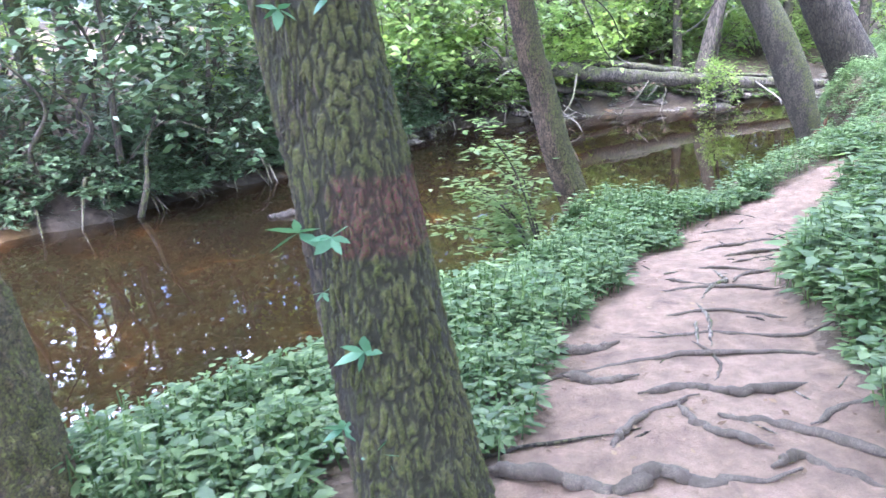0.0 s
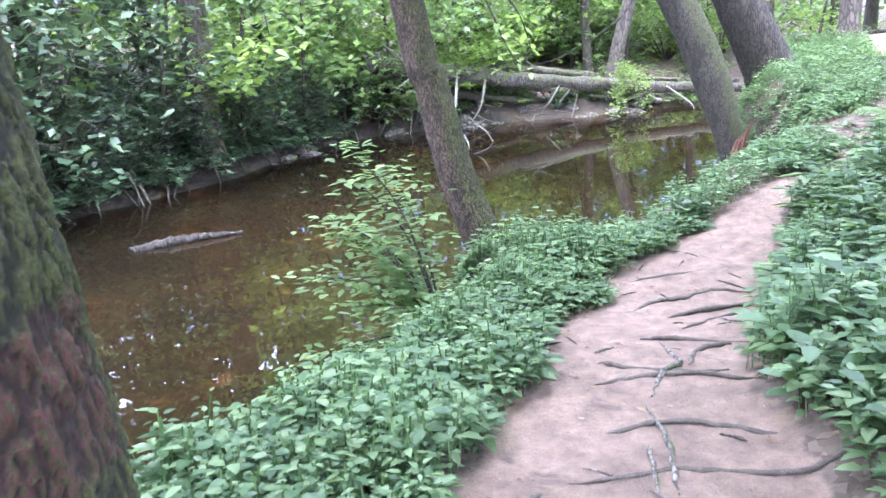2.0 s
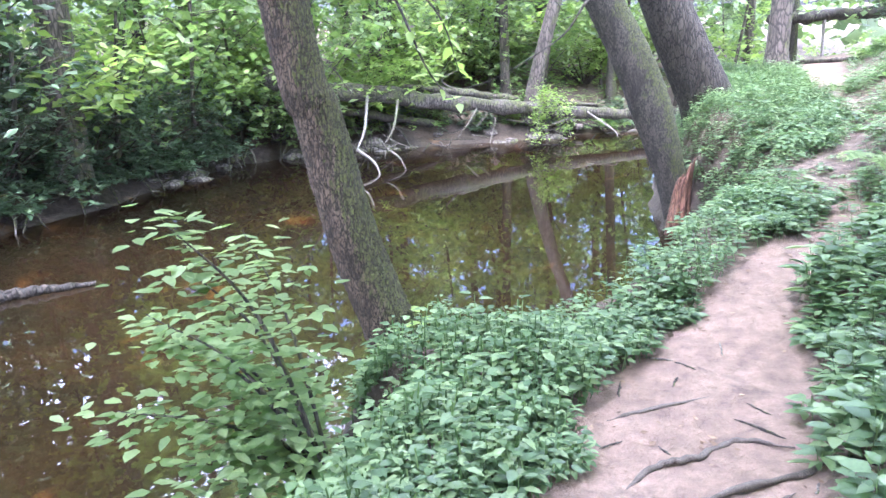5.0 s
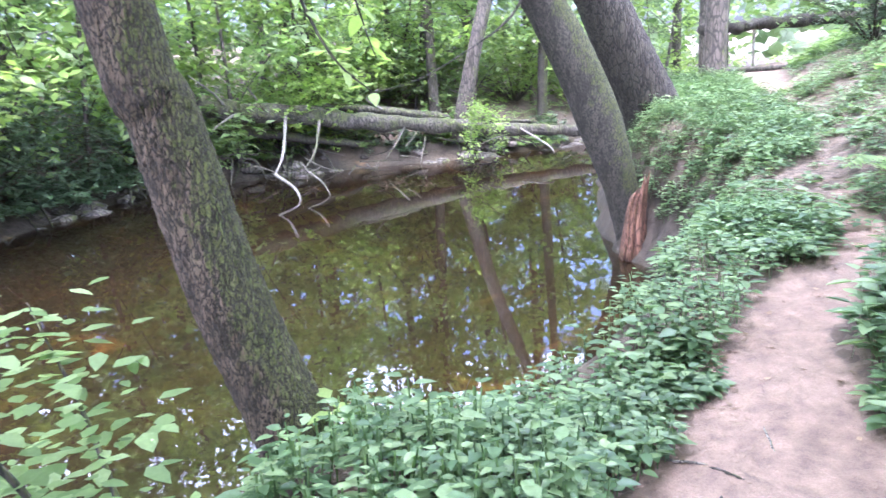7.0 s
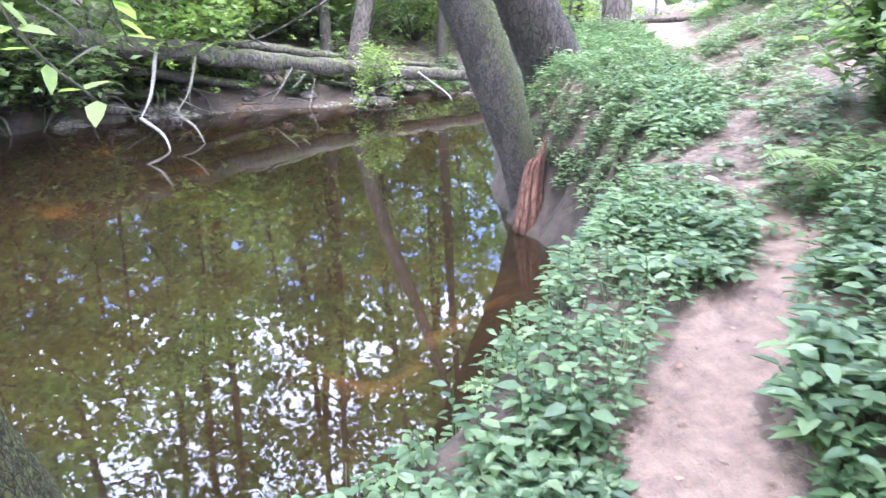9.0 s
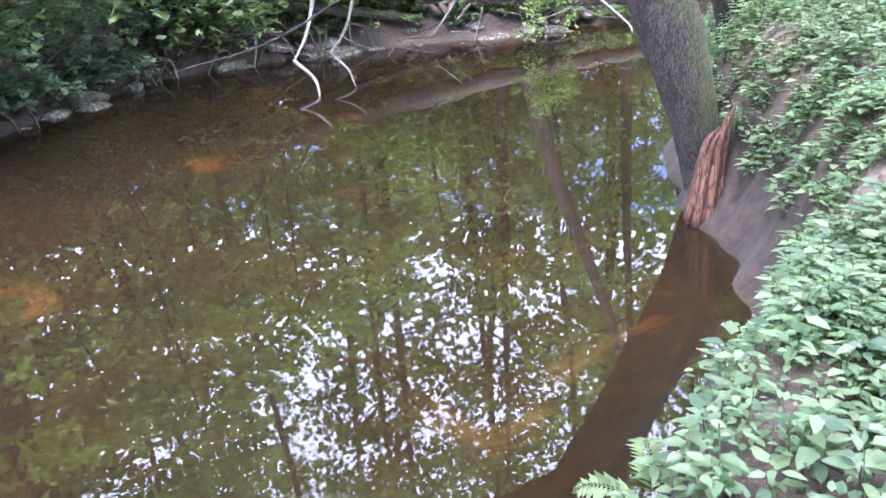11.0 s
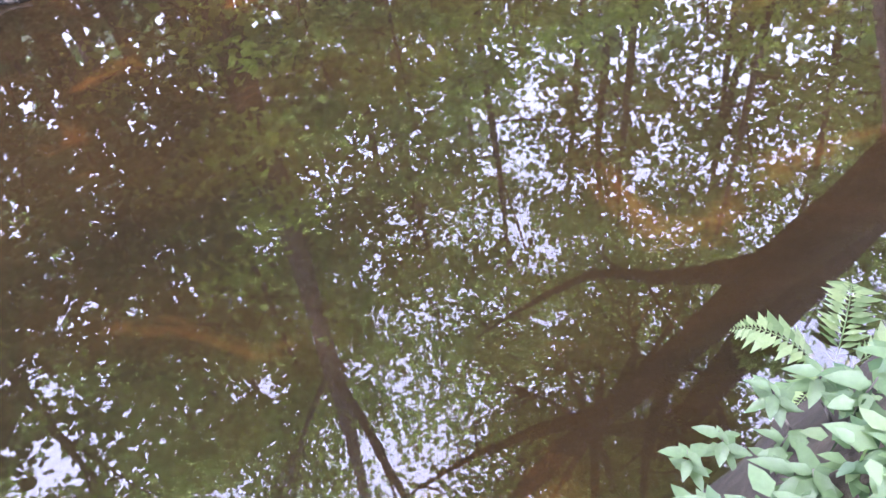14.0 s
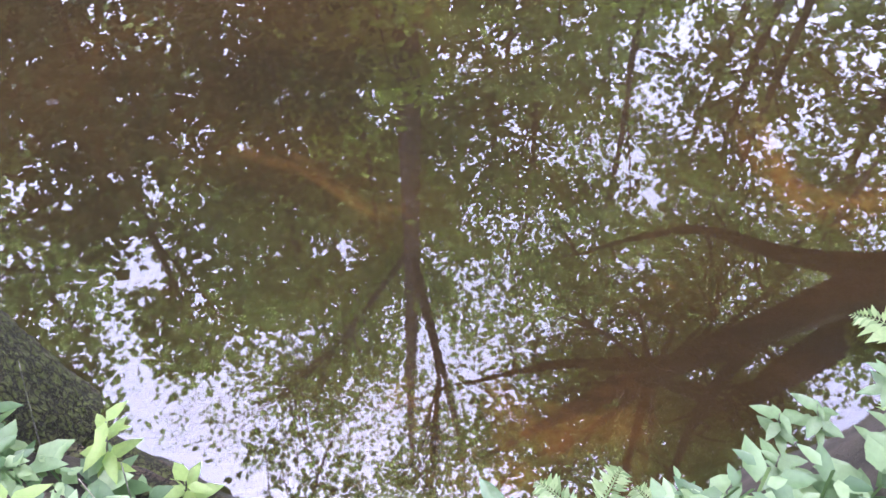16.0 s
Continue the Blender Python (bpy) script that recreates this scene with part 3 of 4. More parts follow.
# the mossy oak with the paint blaze, beside the path
z0 = float(height(0.1, 2.3)[0])
oak = thing("oak_tree", (0.105, 2.3, z0 - 0.1), "large ridged-bark oak with green moss and a worn red paint blaze", "tree")
part("trunk", trunk_mesh("trunk", [(0, 0, 0), (-0.107, 0.125, 0.6), (-0.23, 0.27, 1.3), (-0.43, 0.5, 2.4), (-1.1, 1.2, 7), (-1.6, 1.8, 15)], [0.217, 0.215, 0.218, 0.222, 0.18, 0.04], BARK_OAK, 180, 420, 0.015, 31.0, 0.26, 4), oak)
oak2 = thing("oak_tree", (-1.5, 2.25, float(height(-1.5, 2.25)[0]) - 0.1), "mossy oak trunk standing at the river bank edge", "tree")
part("trunk", trunk_mesh("trunk", [(0, 0, 0), (-0.1, 0, 0.8), (-0.35, 0, 2.4), (-0.9, 0.1, 7), (-1.4, 0.3, 14)], [0.25, 0.23, 0.21, 0.17, 0.03], BARK_OLD, 100, 260, 0.022, 16.0, 0.3, 6), oak2)
alder = thing("leaning_tree", (0.74, 7.5, -0.62), "leaning moss-streaked tree on the bank with a knot near its foot", "tree")
part("trunk", trunk_mesh("trunk", [(0.13, 0, -0.1), (0.05, 0, 0.3), (-0.14, 0, 0.9), (-0.3, 0, 1.65), (-0.43, 0, 2.2), (-1.0, 0.2, 6), (-1.4, 0.6, 12)], [0.17, 0.165, 0.15, 0.13, 0.125, 0.1, 0.02], BARK_SCALY, 90, 300, 0.009, 34.0, 0.2, 2), alder)
lean3 = thing("leaning_tree", (4.6, 13.25, -0.45), "grey-brown tree leaning out over the river", "tree")
line3 = [(0.35, 0.1, -0.7), (0.12, 0, 0.05), (-0.15, 0, 0.85), (-0.5, 0, 1.65), (-0.95, 0, 2.5), (-1.7, -0.1, 3.9), (-3.2, -0.4, 6.6), (-5.0, -0.8, 10.4)]
part("trunk", trunk_mesh("trunk", line3, [0.22, 0.21, 0.26, 0.25, 0.23, 0.19, 0.13, 0.02], BARK_GREY, 64, 200, 0.01, 20.0, 0.05, 3), lean3)
for i, p in enumerate([[(-0.9, 0, 2.4), (-1.9, 0.1, 2.9), (-2.9, 0.2, 3.2), (-4.2, 0, 4.4)], [(-1.7, -0.1, 3.9), (-1.9, -0.6, 5.2), (-1.8, -1.2, 7.5)], [(-2.4, -0.2, 5.2), (-3.8, -0.6, 5.9), (-5.2, -1.4, 6.6)], [(-3.2, -0.4, 6.6), (-3.4, 0.3, 8.2), (-3.2, 1.0, 10)]]):
    v, f = tube(p, [0.17 if i == 0 else 0.12, 0.09, 0.05, 0.012], 8, 24, 0.12, i)
    cv = spline(p, 24)
    g = np.random.default_rng(i)
    bits = [(v, f)]
    for k in range(6, 24, 2):
        tip = cv[k] + (g.random(3) - 0.5) * np.array([1.6, 1.6, 1.3])
        bits.append(tube([cv[k], (cv[k] + tip) / 2 + (g.random(3) - 0.5) * 0.2, tip], [0.02, 0.012, 0.004], 5, 8, 0, k))
    part("limb", mesh_np("limb", *joined(bits), BARK_GREY), lean3)
old4 = thing("old_tree", (6.2, 15.3, 0.1), "thick dark hollow-footed old tree leaning over the bank", "tree")
part("trunk", trunk_mesh("trunk", [(0.05, 0, 0), (-0.25, 0, 0.6), (-0.8, 0.05, 1.7), (-1.3, 0.1, 3.0), (-2.6, 0.4, 8), (-3.2, 0.6, 12)], [0.42, 0.4, 0.37, 0.34, 0.24, 0.03], BARK_DARK, 40, 120, 0.014, 9.0, 0.25, 5), old4)

tall = thing("forked_tree", (-4.9, 17.3, -0.9), "tall red-brown forked tree on the far bank", "tree")
for i, (p, r) in enumerate([([(0, 0, 0), (0.1, -0.1, 5), (0.0, -0.3, 12.7), (-0.3, -0.5, 20), (-0.5, -0.6, 28)], [0.3, 0.26, 0.2, 0.14, 0.03]), ([(0.0, -0.3, 12.2), (0.9, -0.7, 15), (2.0, -1.2, 19), (2.6, -1.5, 24)], [0.15, 0.12, 0.09, 0.02])]):
    part("trunk" if i == 0 else "limb", trunk_mesh("trunk", p, r, BARK_FAR, 18, 50, flare=0.3 if i == 0 else 0.0, seed=8 + i), tall)
g = np.random.default_rng(55)
c = np.concatenate([np.array(q) + g.normal(0, 1, (260, 3)) * np.array([1.3, 1.3, 1.0]) for q in ((-1, -1, 17), (1.6, -1.5, 19), (-1.5, 0, 22), (2.4, -2, 23), (0, -1, 26), (0.8, 0.5, 15), (-2.2, -1.5, 14))])
part("crown", mesh_np("crown", *leaves(c, outward(len(c), g, -0.1), 0.17, 0.3, g, 0.6), LEAF_CANOPY), tall)
slant = thing("slanting_tree", (4.95, 24.5, -0.75), "slanting dark-footed tree on the far bank", "tree")
part("trunk", trunk_mesh("trunk", [(0, 0, 0), (0.15, 0, 0.9), (0.7, 0, 3.1), (2.4, 0.4, 8), (3.6, 0.8, 13)], [0.3, 0.22, 0.19, 0.13, 0.02], BARK_FAR, 18, 50, flare=0.3, seed=12), slant)

leafy(alder, (-0.9, 0.1, 6), [(-2.2, 1.5, 8.5), (-0.2, 2.0, 9.5), (-1.4, -0.8, 10), (-3.0, 0.2, 10.5)], (1.6, 1.6, 1.1), 3000, 0.13, LEAF_CANOPY, BARK_SCALY, 61, 70)
leafy(lean3, (-2.6, -0.3, 5.6), [(-3.6, -0.6, 8.6), (-1.8, -1.6, 9.6), (-4.6, 1.0, 10.4), (-2.4, 1.6, 11), (-3.6, 3.2, 12.4), (-1.0, 2.4, 10), (-4.0, 5.0, 11.6), (-0.8, 4.8, 12.8), (-5.4, 3.8, 11.4), (-3.6, 5.8, 12.4), (-2.2, 7.6, 12.6), (-1.2, 8.8, 11.6), (-2.6, 6.4, 10.4)], (1.5, 1.5, 1.0), 15000, 0.14, LEAF_CANOPY, BARK_GREY, 62, 150)
leafy(old4, (-2.5, 0.4, 7.6), [(-3.6, -0.6, 10), (-2.0, 1.4, 11), (-4.8, 0.6, 12), (-3.4, 2.0, 9)], (1.8, 1.8, 1.3), 7000, 0.15, LEAF_CANOPY, BARK_FAR, 63)
leafy(oak, (-1.2, 1.3, 8), [(-2.4, 1.8, 10), (-0.2, 2.6, 11), (-2.8, -0.6, 11.5), (0.8, 0.6, 12)], (1.8, 1.8, 1.2), 4200, 0.14, LEAF_CANOPY, BARK_OAK, 64)
leafy(oak2, (-1.0, 0.1, 8), [(-2.8, 1.8, 10), (-3.4, 3.8, 11), (-1.6, 4.2, 12), (-4.2, 0.4, 12)], (1.8, 1.8, 1.2), 4200, 0.14, LEAF_CANOPY, BARK_OLD, 65)
leafy(tall, (0.0, -0.3, 12), [(2.6, -3.4, 17), (-3.0, -0.6, 19), (-3.0, -3.4, 18)], (1.8, 1.8, 1.2), 2800, 0.16, LEAF_CANOPY, BARK_FAR, 66, 66)

# the forest on both sides
FOREST = [(-5.2, 23.0, 22, 0.14), (-3.4, 26.2, 23, 0.15), (-0.2, 28.4, 23, 0.15), (-8.0, 16.6, 21, 0.14), (-10.2, 18.6, 22, 0.16), (-7.2, 20.6, 21, 0.13),
          (-9.5, 13.5, 16, 0.16), (-11, 17, 18, 0.2), (-7.6, 17.5, 15, 0.13), (-8.5, 21, 17, 0.17), (-6, 24, 16, 0.15), (0.5, 29, 18, 0.2), (5.0, 28.4, 17, 0.2),
          (10, 33, 17, 0.16), (-13, 22, 19, 0.22), (-12, 10, 18, 0.2), (-14, 5, 17, 0.2), (-17, 13, 19, 0.24), (-12, 28, 18, 0.2), (-6, 31, 19, 0.2), (14, 30, 17, 0.18), (-16, -2, 18, 0.2),
          (9.2, 19.0, 15, 0.23), (13, 17, 17, 0.2), (12, 23.5, 16, 0.18), (10, 11, 16, 0.19), (8, 6, 15, 0.18), (6.5, 0.5, 16, 0.2), (4, -5, 17, 0.2), (-3, -6, 16, 0.2), (17, 24, 18, 0.2), (15, 9, 18, 0.2), (12, 0, 18, 0.2)]
FOREST += [(8.2, 27.5, 19, 0.17), (6.2, 29.5, 21, 0.16), (11, 28.5, 20, 0.2), (9.4, 33, 20, 0.18), (12.6, 25.5, 18, 0.16), (3.6, 29.0, 21, 0.15), (1.2, 26.6, 20, 0.15), (4.6, 26.4, 20, 0.15)]
# unseen trees, added only so that their crowns darken the near path
SHADE_TREES = [(4.8, 1.0, 13, 0.2), (5.6, 4.2, 13, 0.18), (2.8, -2.6, 14, 0.2), (-1.6, -2.4, 14, 0.2)]
for i, (x, y, h, r) in enumerate(FOREST):
    tree((x, y), h, r, (rng.random() * 1.6 - 0.8, rng.random() * 1.6 - 0.8), i, BARK_FAR if i % 3 else BARK_GREY, label="tall slender forest tree with a leafy broken crown", count=2600 if i < 6 else 1700 if y > 21 else 2600 if y > 8 else 1900, leaf_size=0.27 if y > 8 else 0.36, spread=3.8 if i < 6 else 3.2, crown_from=0.62 if y > 21 else 0.48)

for i, (x, y, h, r) in enumerate(SHADE_TREES):
    tree((x, y), h, r, (-0.6, 0.6), 70 + i, BARK_GREY, label="unseen broad tree added to shade the near path", count=3800, leaf_size=0.4, spread=5.4, crown_from=0.4)

# evergreen shrubs over the far bank
for i, (x, y, s, c) in enumerate([(-9.2, 11.6, 1.6, 2600), (-7.6, 13.0, 1.5, 3000), (-6.8, 14.6, 1.7, 3200), (-5.9, 16.2, 1.8, 3600), (-5.0, 18.0, 1.8, 3600), (-4.4, 20.2, 1.8, 3600), (-3.4, 22.4, 1.8, 3200),
                                  (-8.4, 15.6, 1.9, 3000), (-7.2, 18.4, 2.0, 3000), (-6.4, 21, 2.0, 3000), (-11, 13.0, 1.7, 2200), (-10.6, 9.6, 1.5, 2200)]):
    shrub((x, y), (s * 1.2, s * 1.2, s * 1.15), c, LEAF_DARK, 0.14, i, "dense dark evergreen shrub hanging over the far river bank", hang=0.9)
for i, (x, y, s, c) in enumerate([(-2.0, 23.0, 1.9, 5600), (0.2, 24.2, 2.0, 6000), (2.2, 27.2, 2.2, 6000), (4.6, 28.0, 2.2, 6000), (7.8, 29.2, 2.4, 6000), (-3.6, 24.6, 2.2, 4600), (1.6, 25.6, 1.4, 3600), (-3.0, 27, 2.6, 3000), (0.6, 31, 3.0, 3000), (5, 34, 3.0, 3000), (10.5, 31.5, 2.6, 3000),
                                  (-7, 27, 2.8, 3000), (12.5, 33, 3.0, 3000), (16, 30, 3.0, 2600), (-10.5, 24, 2.8, 2600), (14, 26, 2.4, 2600), (-13, 17, 2.4, 2400)]):
    shrub((x, y), (s, s, s), c, LEAF_YOUNG if i % 3 else LEAF_CANOPY, 0.15, 40 + i, "bright green leafy thicket on the far bank", group="green thickets", stems=12)
for i, (x, y, s, c) in enumerate([(6.0, 9.4, 0.95, 2600), (4.2, 5.2, 0.6, 1400), (7.4, 8.4, 1.2, 2200), (9.0, 12.5, 1.2, 2000), (3.6, 3.6, 0.7, 1800), (5.6, 5.0, 1.0, 1800), (10.8, 16.5, 1.2, 1800), (3.3, 2.0, 0.8, 1600)]):
    shrub((x, y), (s, s, s * 1.05), c, LEAF_DARK if i % 2 == 0 and i else LEAF_CANOPY, 0.12, 80 + i, "leafy green bush on the slope above the path", group="slope bushes")


# ---- ground cover ----
def cover(name, label, spots, n, size, mat, high, seed, keep, make=leaves):
    """Low leafy plants over a stretch of ground, as one mass of leaves."""
    g = np.random.default_rng(seed)
    x0, y0, x1, y1 = spots
    x, y = x0 + (x1 - x0) * g.random(n * 4), y0 + (y1 - y0) * g.random(n * 4)
    ok = keep(x, y, g)
    x, y = x[ok][:n], y[ok][:n]
    k = 9
    stem = high * (0.35 + 0.65 * g.random(len(x))) * np.clip(0.7 + 0.55 * wavy(x, y, 1.9) + 0.25 * wavy(x, y, 5), 0.22, 1.4)
    z = height(x, y)
    u = np.tile(np.linspace(0.35, 1, k), len(x))
    r0 = g.random((len(x), 2)) * 0.5 - 0.25
    px = np.repeat(x, k) + u * np.repeat(r0[:, 0] * stem, k)
    py = np.repeat(y, k) + u * np.repeat(r0[:, 1] * stem, k)
    pz = np.repeat(z, k) + u * np.repeat(stem, k)
    a = np.tile(np.arange(k) * 2.4, len(x)) + np.repeat(g.random(len(x)) * 6.3, k)
    way = np.stack([np.cos(a), np.sin(a), 0.25 + 0.3 * (g.random(len(a)) - 0.5)], 1)
    v, f = make(np.stack([px, py, pz], 1) + way * 0.02, way, np.repeat(size * (0.6 + 0.9 * g.random(len(x)) ** 1.5), k), 0.27, g, 0.8, 0.1, 0.3)
    sv, sf = [], []
    b, t = np.stack([x, y, z - 0.02], 1), np.stack([x + r0[:, 0] * stem, y + r0[:, 1] * stem, z + stem], 1)
    w = np.array([0.003, 0.002, 0])
    sv = np.stack([b - w, b + w, t + w, t - w], 1).reshape(-1, 3)
    sf = np.arange(len(x) * 4).reshape(-1, 4)
    v, f = joined([(v, f), (sv, sf)])
    return tagged(new(name, mesh_np(name, v, f, mat)), label, "plants", kind="stuff")


def left_band(x, y, g):
    sr, _ = along(RIGHT_SHORE, x, y)
    pd, pw = along(PATH, x, y)
    half = np.interp(pw, np.arange(len(PATH)), PATH_HALF)
    clear = (np.hypot(x - 0.1, y - 2.25) > 0.42)
    thin = np.where((y > 6.9) & (x > 0.4) & (x < 2.35) & (sr < 0.75), np.where(y < 7.5, 0.55, 0.3), np.where((y > 7.6) & (x < 3.5) & (y < 9.4), 0.3, 1.0))
    return (sr > np.where(y < 4.6, 0.5, 0.18)) & (pd < -half + 0.13 * wavy(x, y, 2.7)) & clear & (g.random(len(x)) < thin)


def right_band(x, y, g):
    pd, pw = along(PATH, x, y)
    half = np.interp(pw, np.arange(len(PATH)), PATH_HALF)
    d = pd - half
    return (d > 0.02 + 0.12 * wavy(x, y, 2.2)) & (g.random(len(x)) < np.where(wavy(x, y, 1.3) > -0.1, 1, 0.2) * np.where((y > 6) & (y < 14) & (d < 1.2), 0.7, 1))


def path_side(x, y, g):
    pd, pw = along(PATH, x, y)
    d = pd - np.interp(pw, np.arange(len(PATH)), PATH_HALF)
    return (d > 0.06 + 0.1 * wavy(x, y, 2.2)) & (d < np.where(y > 6.6, 0.7, 1.1))


cover("bank_plants", "fresh green leafy plants crowding the bank beside the path", (-2.6, 2.2, 3.2, 7.2), 3600, 0.052, LEAF_COVER, 0.28, 11, left_band, fine_leaves)
cover("bank_plants", "green leafy plants on the bank at the water's edge", (0.3, 7.0, 4.2, 11.0), 1700, 0.052, LEAF_COVER, 0.24, 15, left_band, fine_leaves)
cover("bank_plants", "green leafy plants on the bank under the leaning tree", (1.5, 10.5, 9.0, 19.0), 3000, 0.075, LEAF_COVER, 0.3, 12, left_band)
cover("slope_plants", "green leafy plants on the slope above the path", (1.4, 1.0, 7.5, 9.0), 2300, 0.058, LEAF_COVER, 0.36, 13, right_band, fine_leaves)
cover("slope_plants", "tall broad-leaved green plants crowding the edge of the path", (1.6, 3.0, 4.8, 8.4), 900, 0.074, LEAF_COVER, 0.4, 19, path_side, fine_leaves)
cover("slope_plants", "green undergrowth on the slope above the path", (3.0, 8.0, 16.0, 24.0), 3500, 0.09, LEAF_COVER, 0.28, 14, right_band)
cover("slope_plants", "pale green undergrowth beyond the path's bend", (6.0, 18.0, 24.0, 34.0), 2400, 0.16, LEAF_CANOPY, 0.45, 16, right_band)


cover("path_plants", "low seedlings and leaves scattered over the overgrown path", (3.2, 8.1, 8.2, 15.0), 420, 0.06, LEAF_COVER, 0.16, 18, lambda x, y, g: (np.abs(along(PATH, x, y)[0]) < 0.7) & (wavy(x, y, 2.4) > -0.1), fine_leaves)


def far_floor(x, y, g):
    return (-along(LEFT_SHORE, x, y)[0] > 1.2) & (wavy(x, y, 0.7) > -0.2)


cover("far_undergrowth", "low green undergrowth on the far bank", (-14, 8, 12, 36), 2200, 0.16, LEAF_CANOPY, 0.5, 17, far_floor)


def litter(name, label, box, n, mat, size, seed, keep):
    """Dead leaves and crumbs lying on the ground."""
    g = np.random.default_rng(seed)
    x, y = box[0] + (box[2] - box[0]) * g.random(n), box[1] + (box[3] - box[1]) * g.random(n)
    ok = keep(x, y)
    x, y = x[ok], y[ok]
    v, f = leaves(np.stack([x, y, height(x, y) + 0.008], 1), outward(len(x), g, 0.1) * np.array([1, 1, 0.25]), size, 0.3, g, 0.75, 0.12, -0.1)
    return tagged(new(name, mesh_np(name, v, f, mat)), label, "leaf litter", kind="stuff")


litter("leaf_litter", "scattered brown dead leaves on the path and slope", (-0.5, 1.5, 9, 14), 3200, LEAF_DEAD, 0.035, 21, lambda x, y: (along(RIGHT_SHORE, x, y)[0] > 0.6) & (wavy(x, y, 2.0) > -0.25))
litter("leaf_litter", "brown dead leaves over the far hillside", (-18, 7, 10, 36), 9000, LEAF_DEAD, 0.11, 22, lambda x, y: -along(LEFT_SHORE, x, y)[0] > 0.9)

# understorey on the far bank, and the woods beyond
UNDER = [(-10, 12.2), (-8.9, 14.6), (-7.8, 16.2), (-6.8, 19.4), (-5.6, 22.0), (-4.6, 24.2), (-1.6, 24.4), (1.0, 26.2), (3.8, 28.6), (6.4, 29.8), (9.6, 31.0), (-2.6, 29), (-9.4, 18.4), (-8.6, 25), (12.6, 28.6), (-12.4, 14.2), (1.6, 32.5), (7.6, 35), (-11.5, 7.5), (15, 34), (-5.5, 28), (13.6, 20.6), (17.5, 21)]
UNDER += [(-4.6, 18.6), (-5.6, 16.6), (-3.6, 20.8), (-2.8, 22.6), (-0.8, 23.4), (0.8, 24.8), (2.4, 27.0), (4.2, 27.6), (6.0, 27.6), (8.4, 29.2), (-6.6, 14.4), (-7.4, 12.6)]
for i, (x, y) in enumerate(UNDER):
    tree((x, y), 5.5 + 2.5 * rng.random(), 0.045 + 0.03 * rng.random(), (rng.random() * 1.4 - 0.3, rng.random() * 1.6 - 1.2), 200 + i, BARK_FAR, leaf=LEAF_DARK if x < -6.5 else LEAF_CANOPY if i % 2 else LEAF_YOUNG,
         label="small understorey tree with fresh green leaves", crown_from=0.12, count=1900, leaf_size=0.22, spread=2.6)


def woods(seed, n, lo, hi, top, low=1.5, size=0.75):
    """Leaf masses and bare stems of the woods all round."""
    g = np.random.default_rng(seed)
    a, d = g.random(n) * 2 * np.pi, lo + (hi - lo) * g.random(n)
    clump = (np.sin(a * 17) + np.sin(a * 41 + 2) + np.sin(a * 7 + 1)) / 3
    z = -0.5 + top * g.random(n) ** low * (0.75 + 0.35 * clump)
    x, y = d * np.cos(a), 12 + d * np.sin(a)
    v, f = leaves(np.stack([x, y, z + 1.5], 1), outward(n, g, 0), size, 0.34, g, 0.4)
    tagged(new("distant_woods", mesh_np("distant_woods", v, f, LEAF_FAR)), "hazy green mass of distant woodland", "trees", kind="stuff")


woods(31, 17000, 30, 48, 15)
woods(32, 24000, 27, 42, 26, 0.9, 1.0)


# ---- roots across the path ----
def root(points, r, mat=ROOT, name="root", label="worn brown tree root crossing the sandy path", seed=0, sink=0.3, group="path roots", raised=0.0):
    p = np.array([(x, y, float(height(x, y)[0]) + r * (1 - 2 * sink) + raised) for x, y in points])
    p = spline(p, max(8, 6 * len(points)))
    g = np.random.default_rng(seed)
    p[:, :2] += g.normal(0, r * 0.35, (len(p), 2))
    p[:, 2] = height(p[:, 0], p[:, 1]) + r * (1 - 2 * sink) + raised + r * 0.6 * np.sin(np.linspace(0, 2.2 * len(points), len(p)) + seed)
    ends = np.clip(np.minimum(np.linspace(0, 1, len(p)), np.linspace(1, 0, len(p))) * 6, 0.25, 1)
    v, f = tube(p, r * ends * (0.75 + 0.5 * g.random(len(p))), 10, len(p) * 2, 0.2, seed)
    ob = new(name, mesh_np(name, v, f, mat))
    c = Vector(v.mean(0))
    ob.data.transform(Matrix.Translation(-c))
    ob.location = c
    return tagged(ob, label, "root", group)


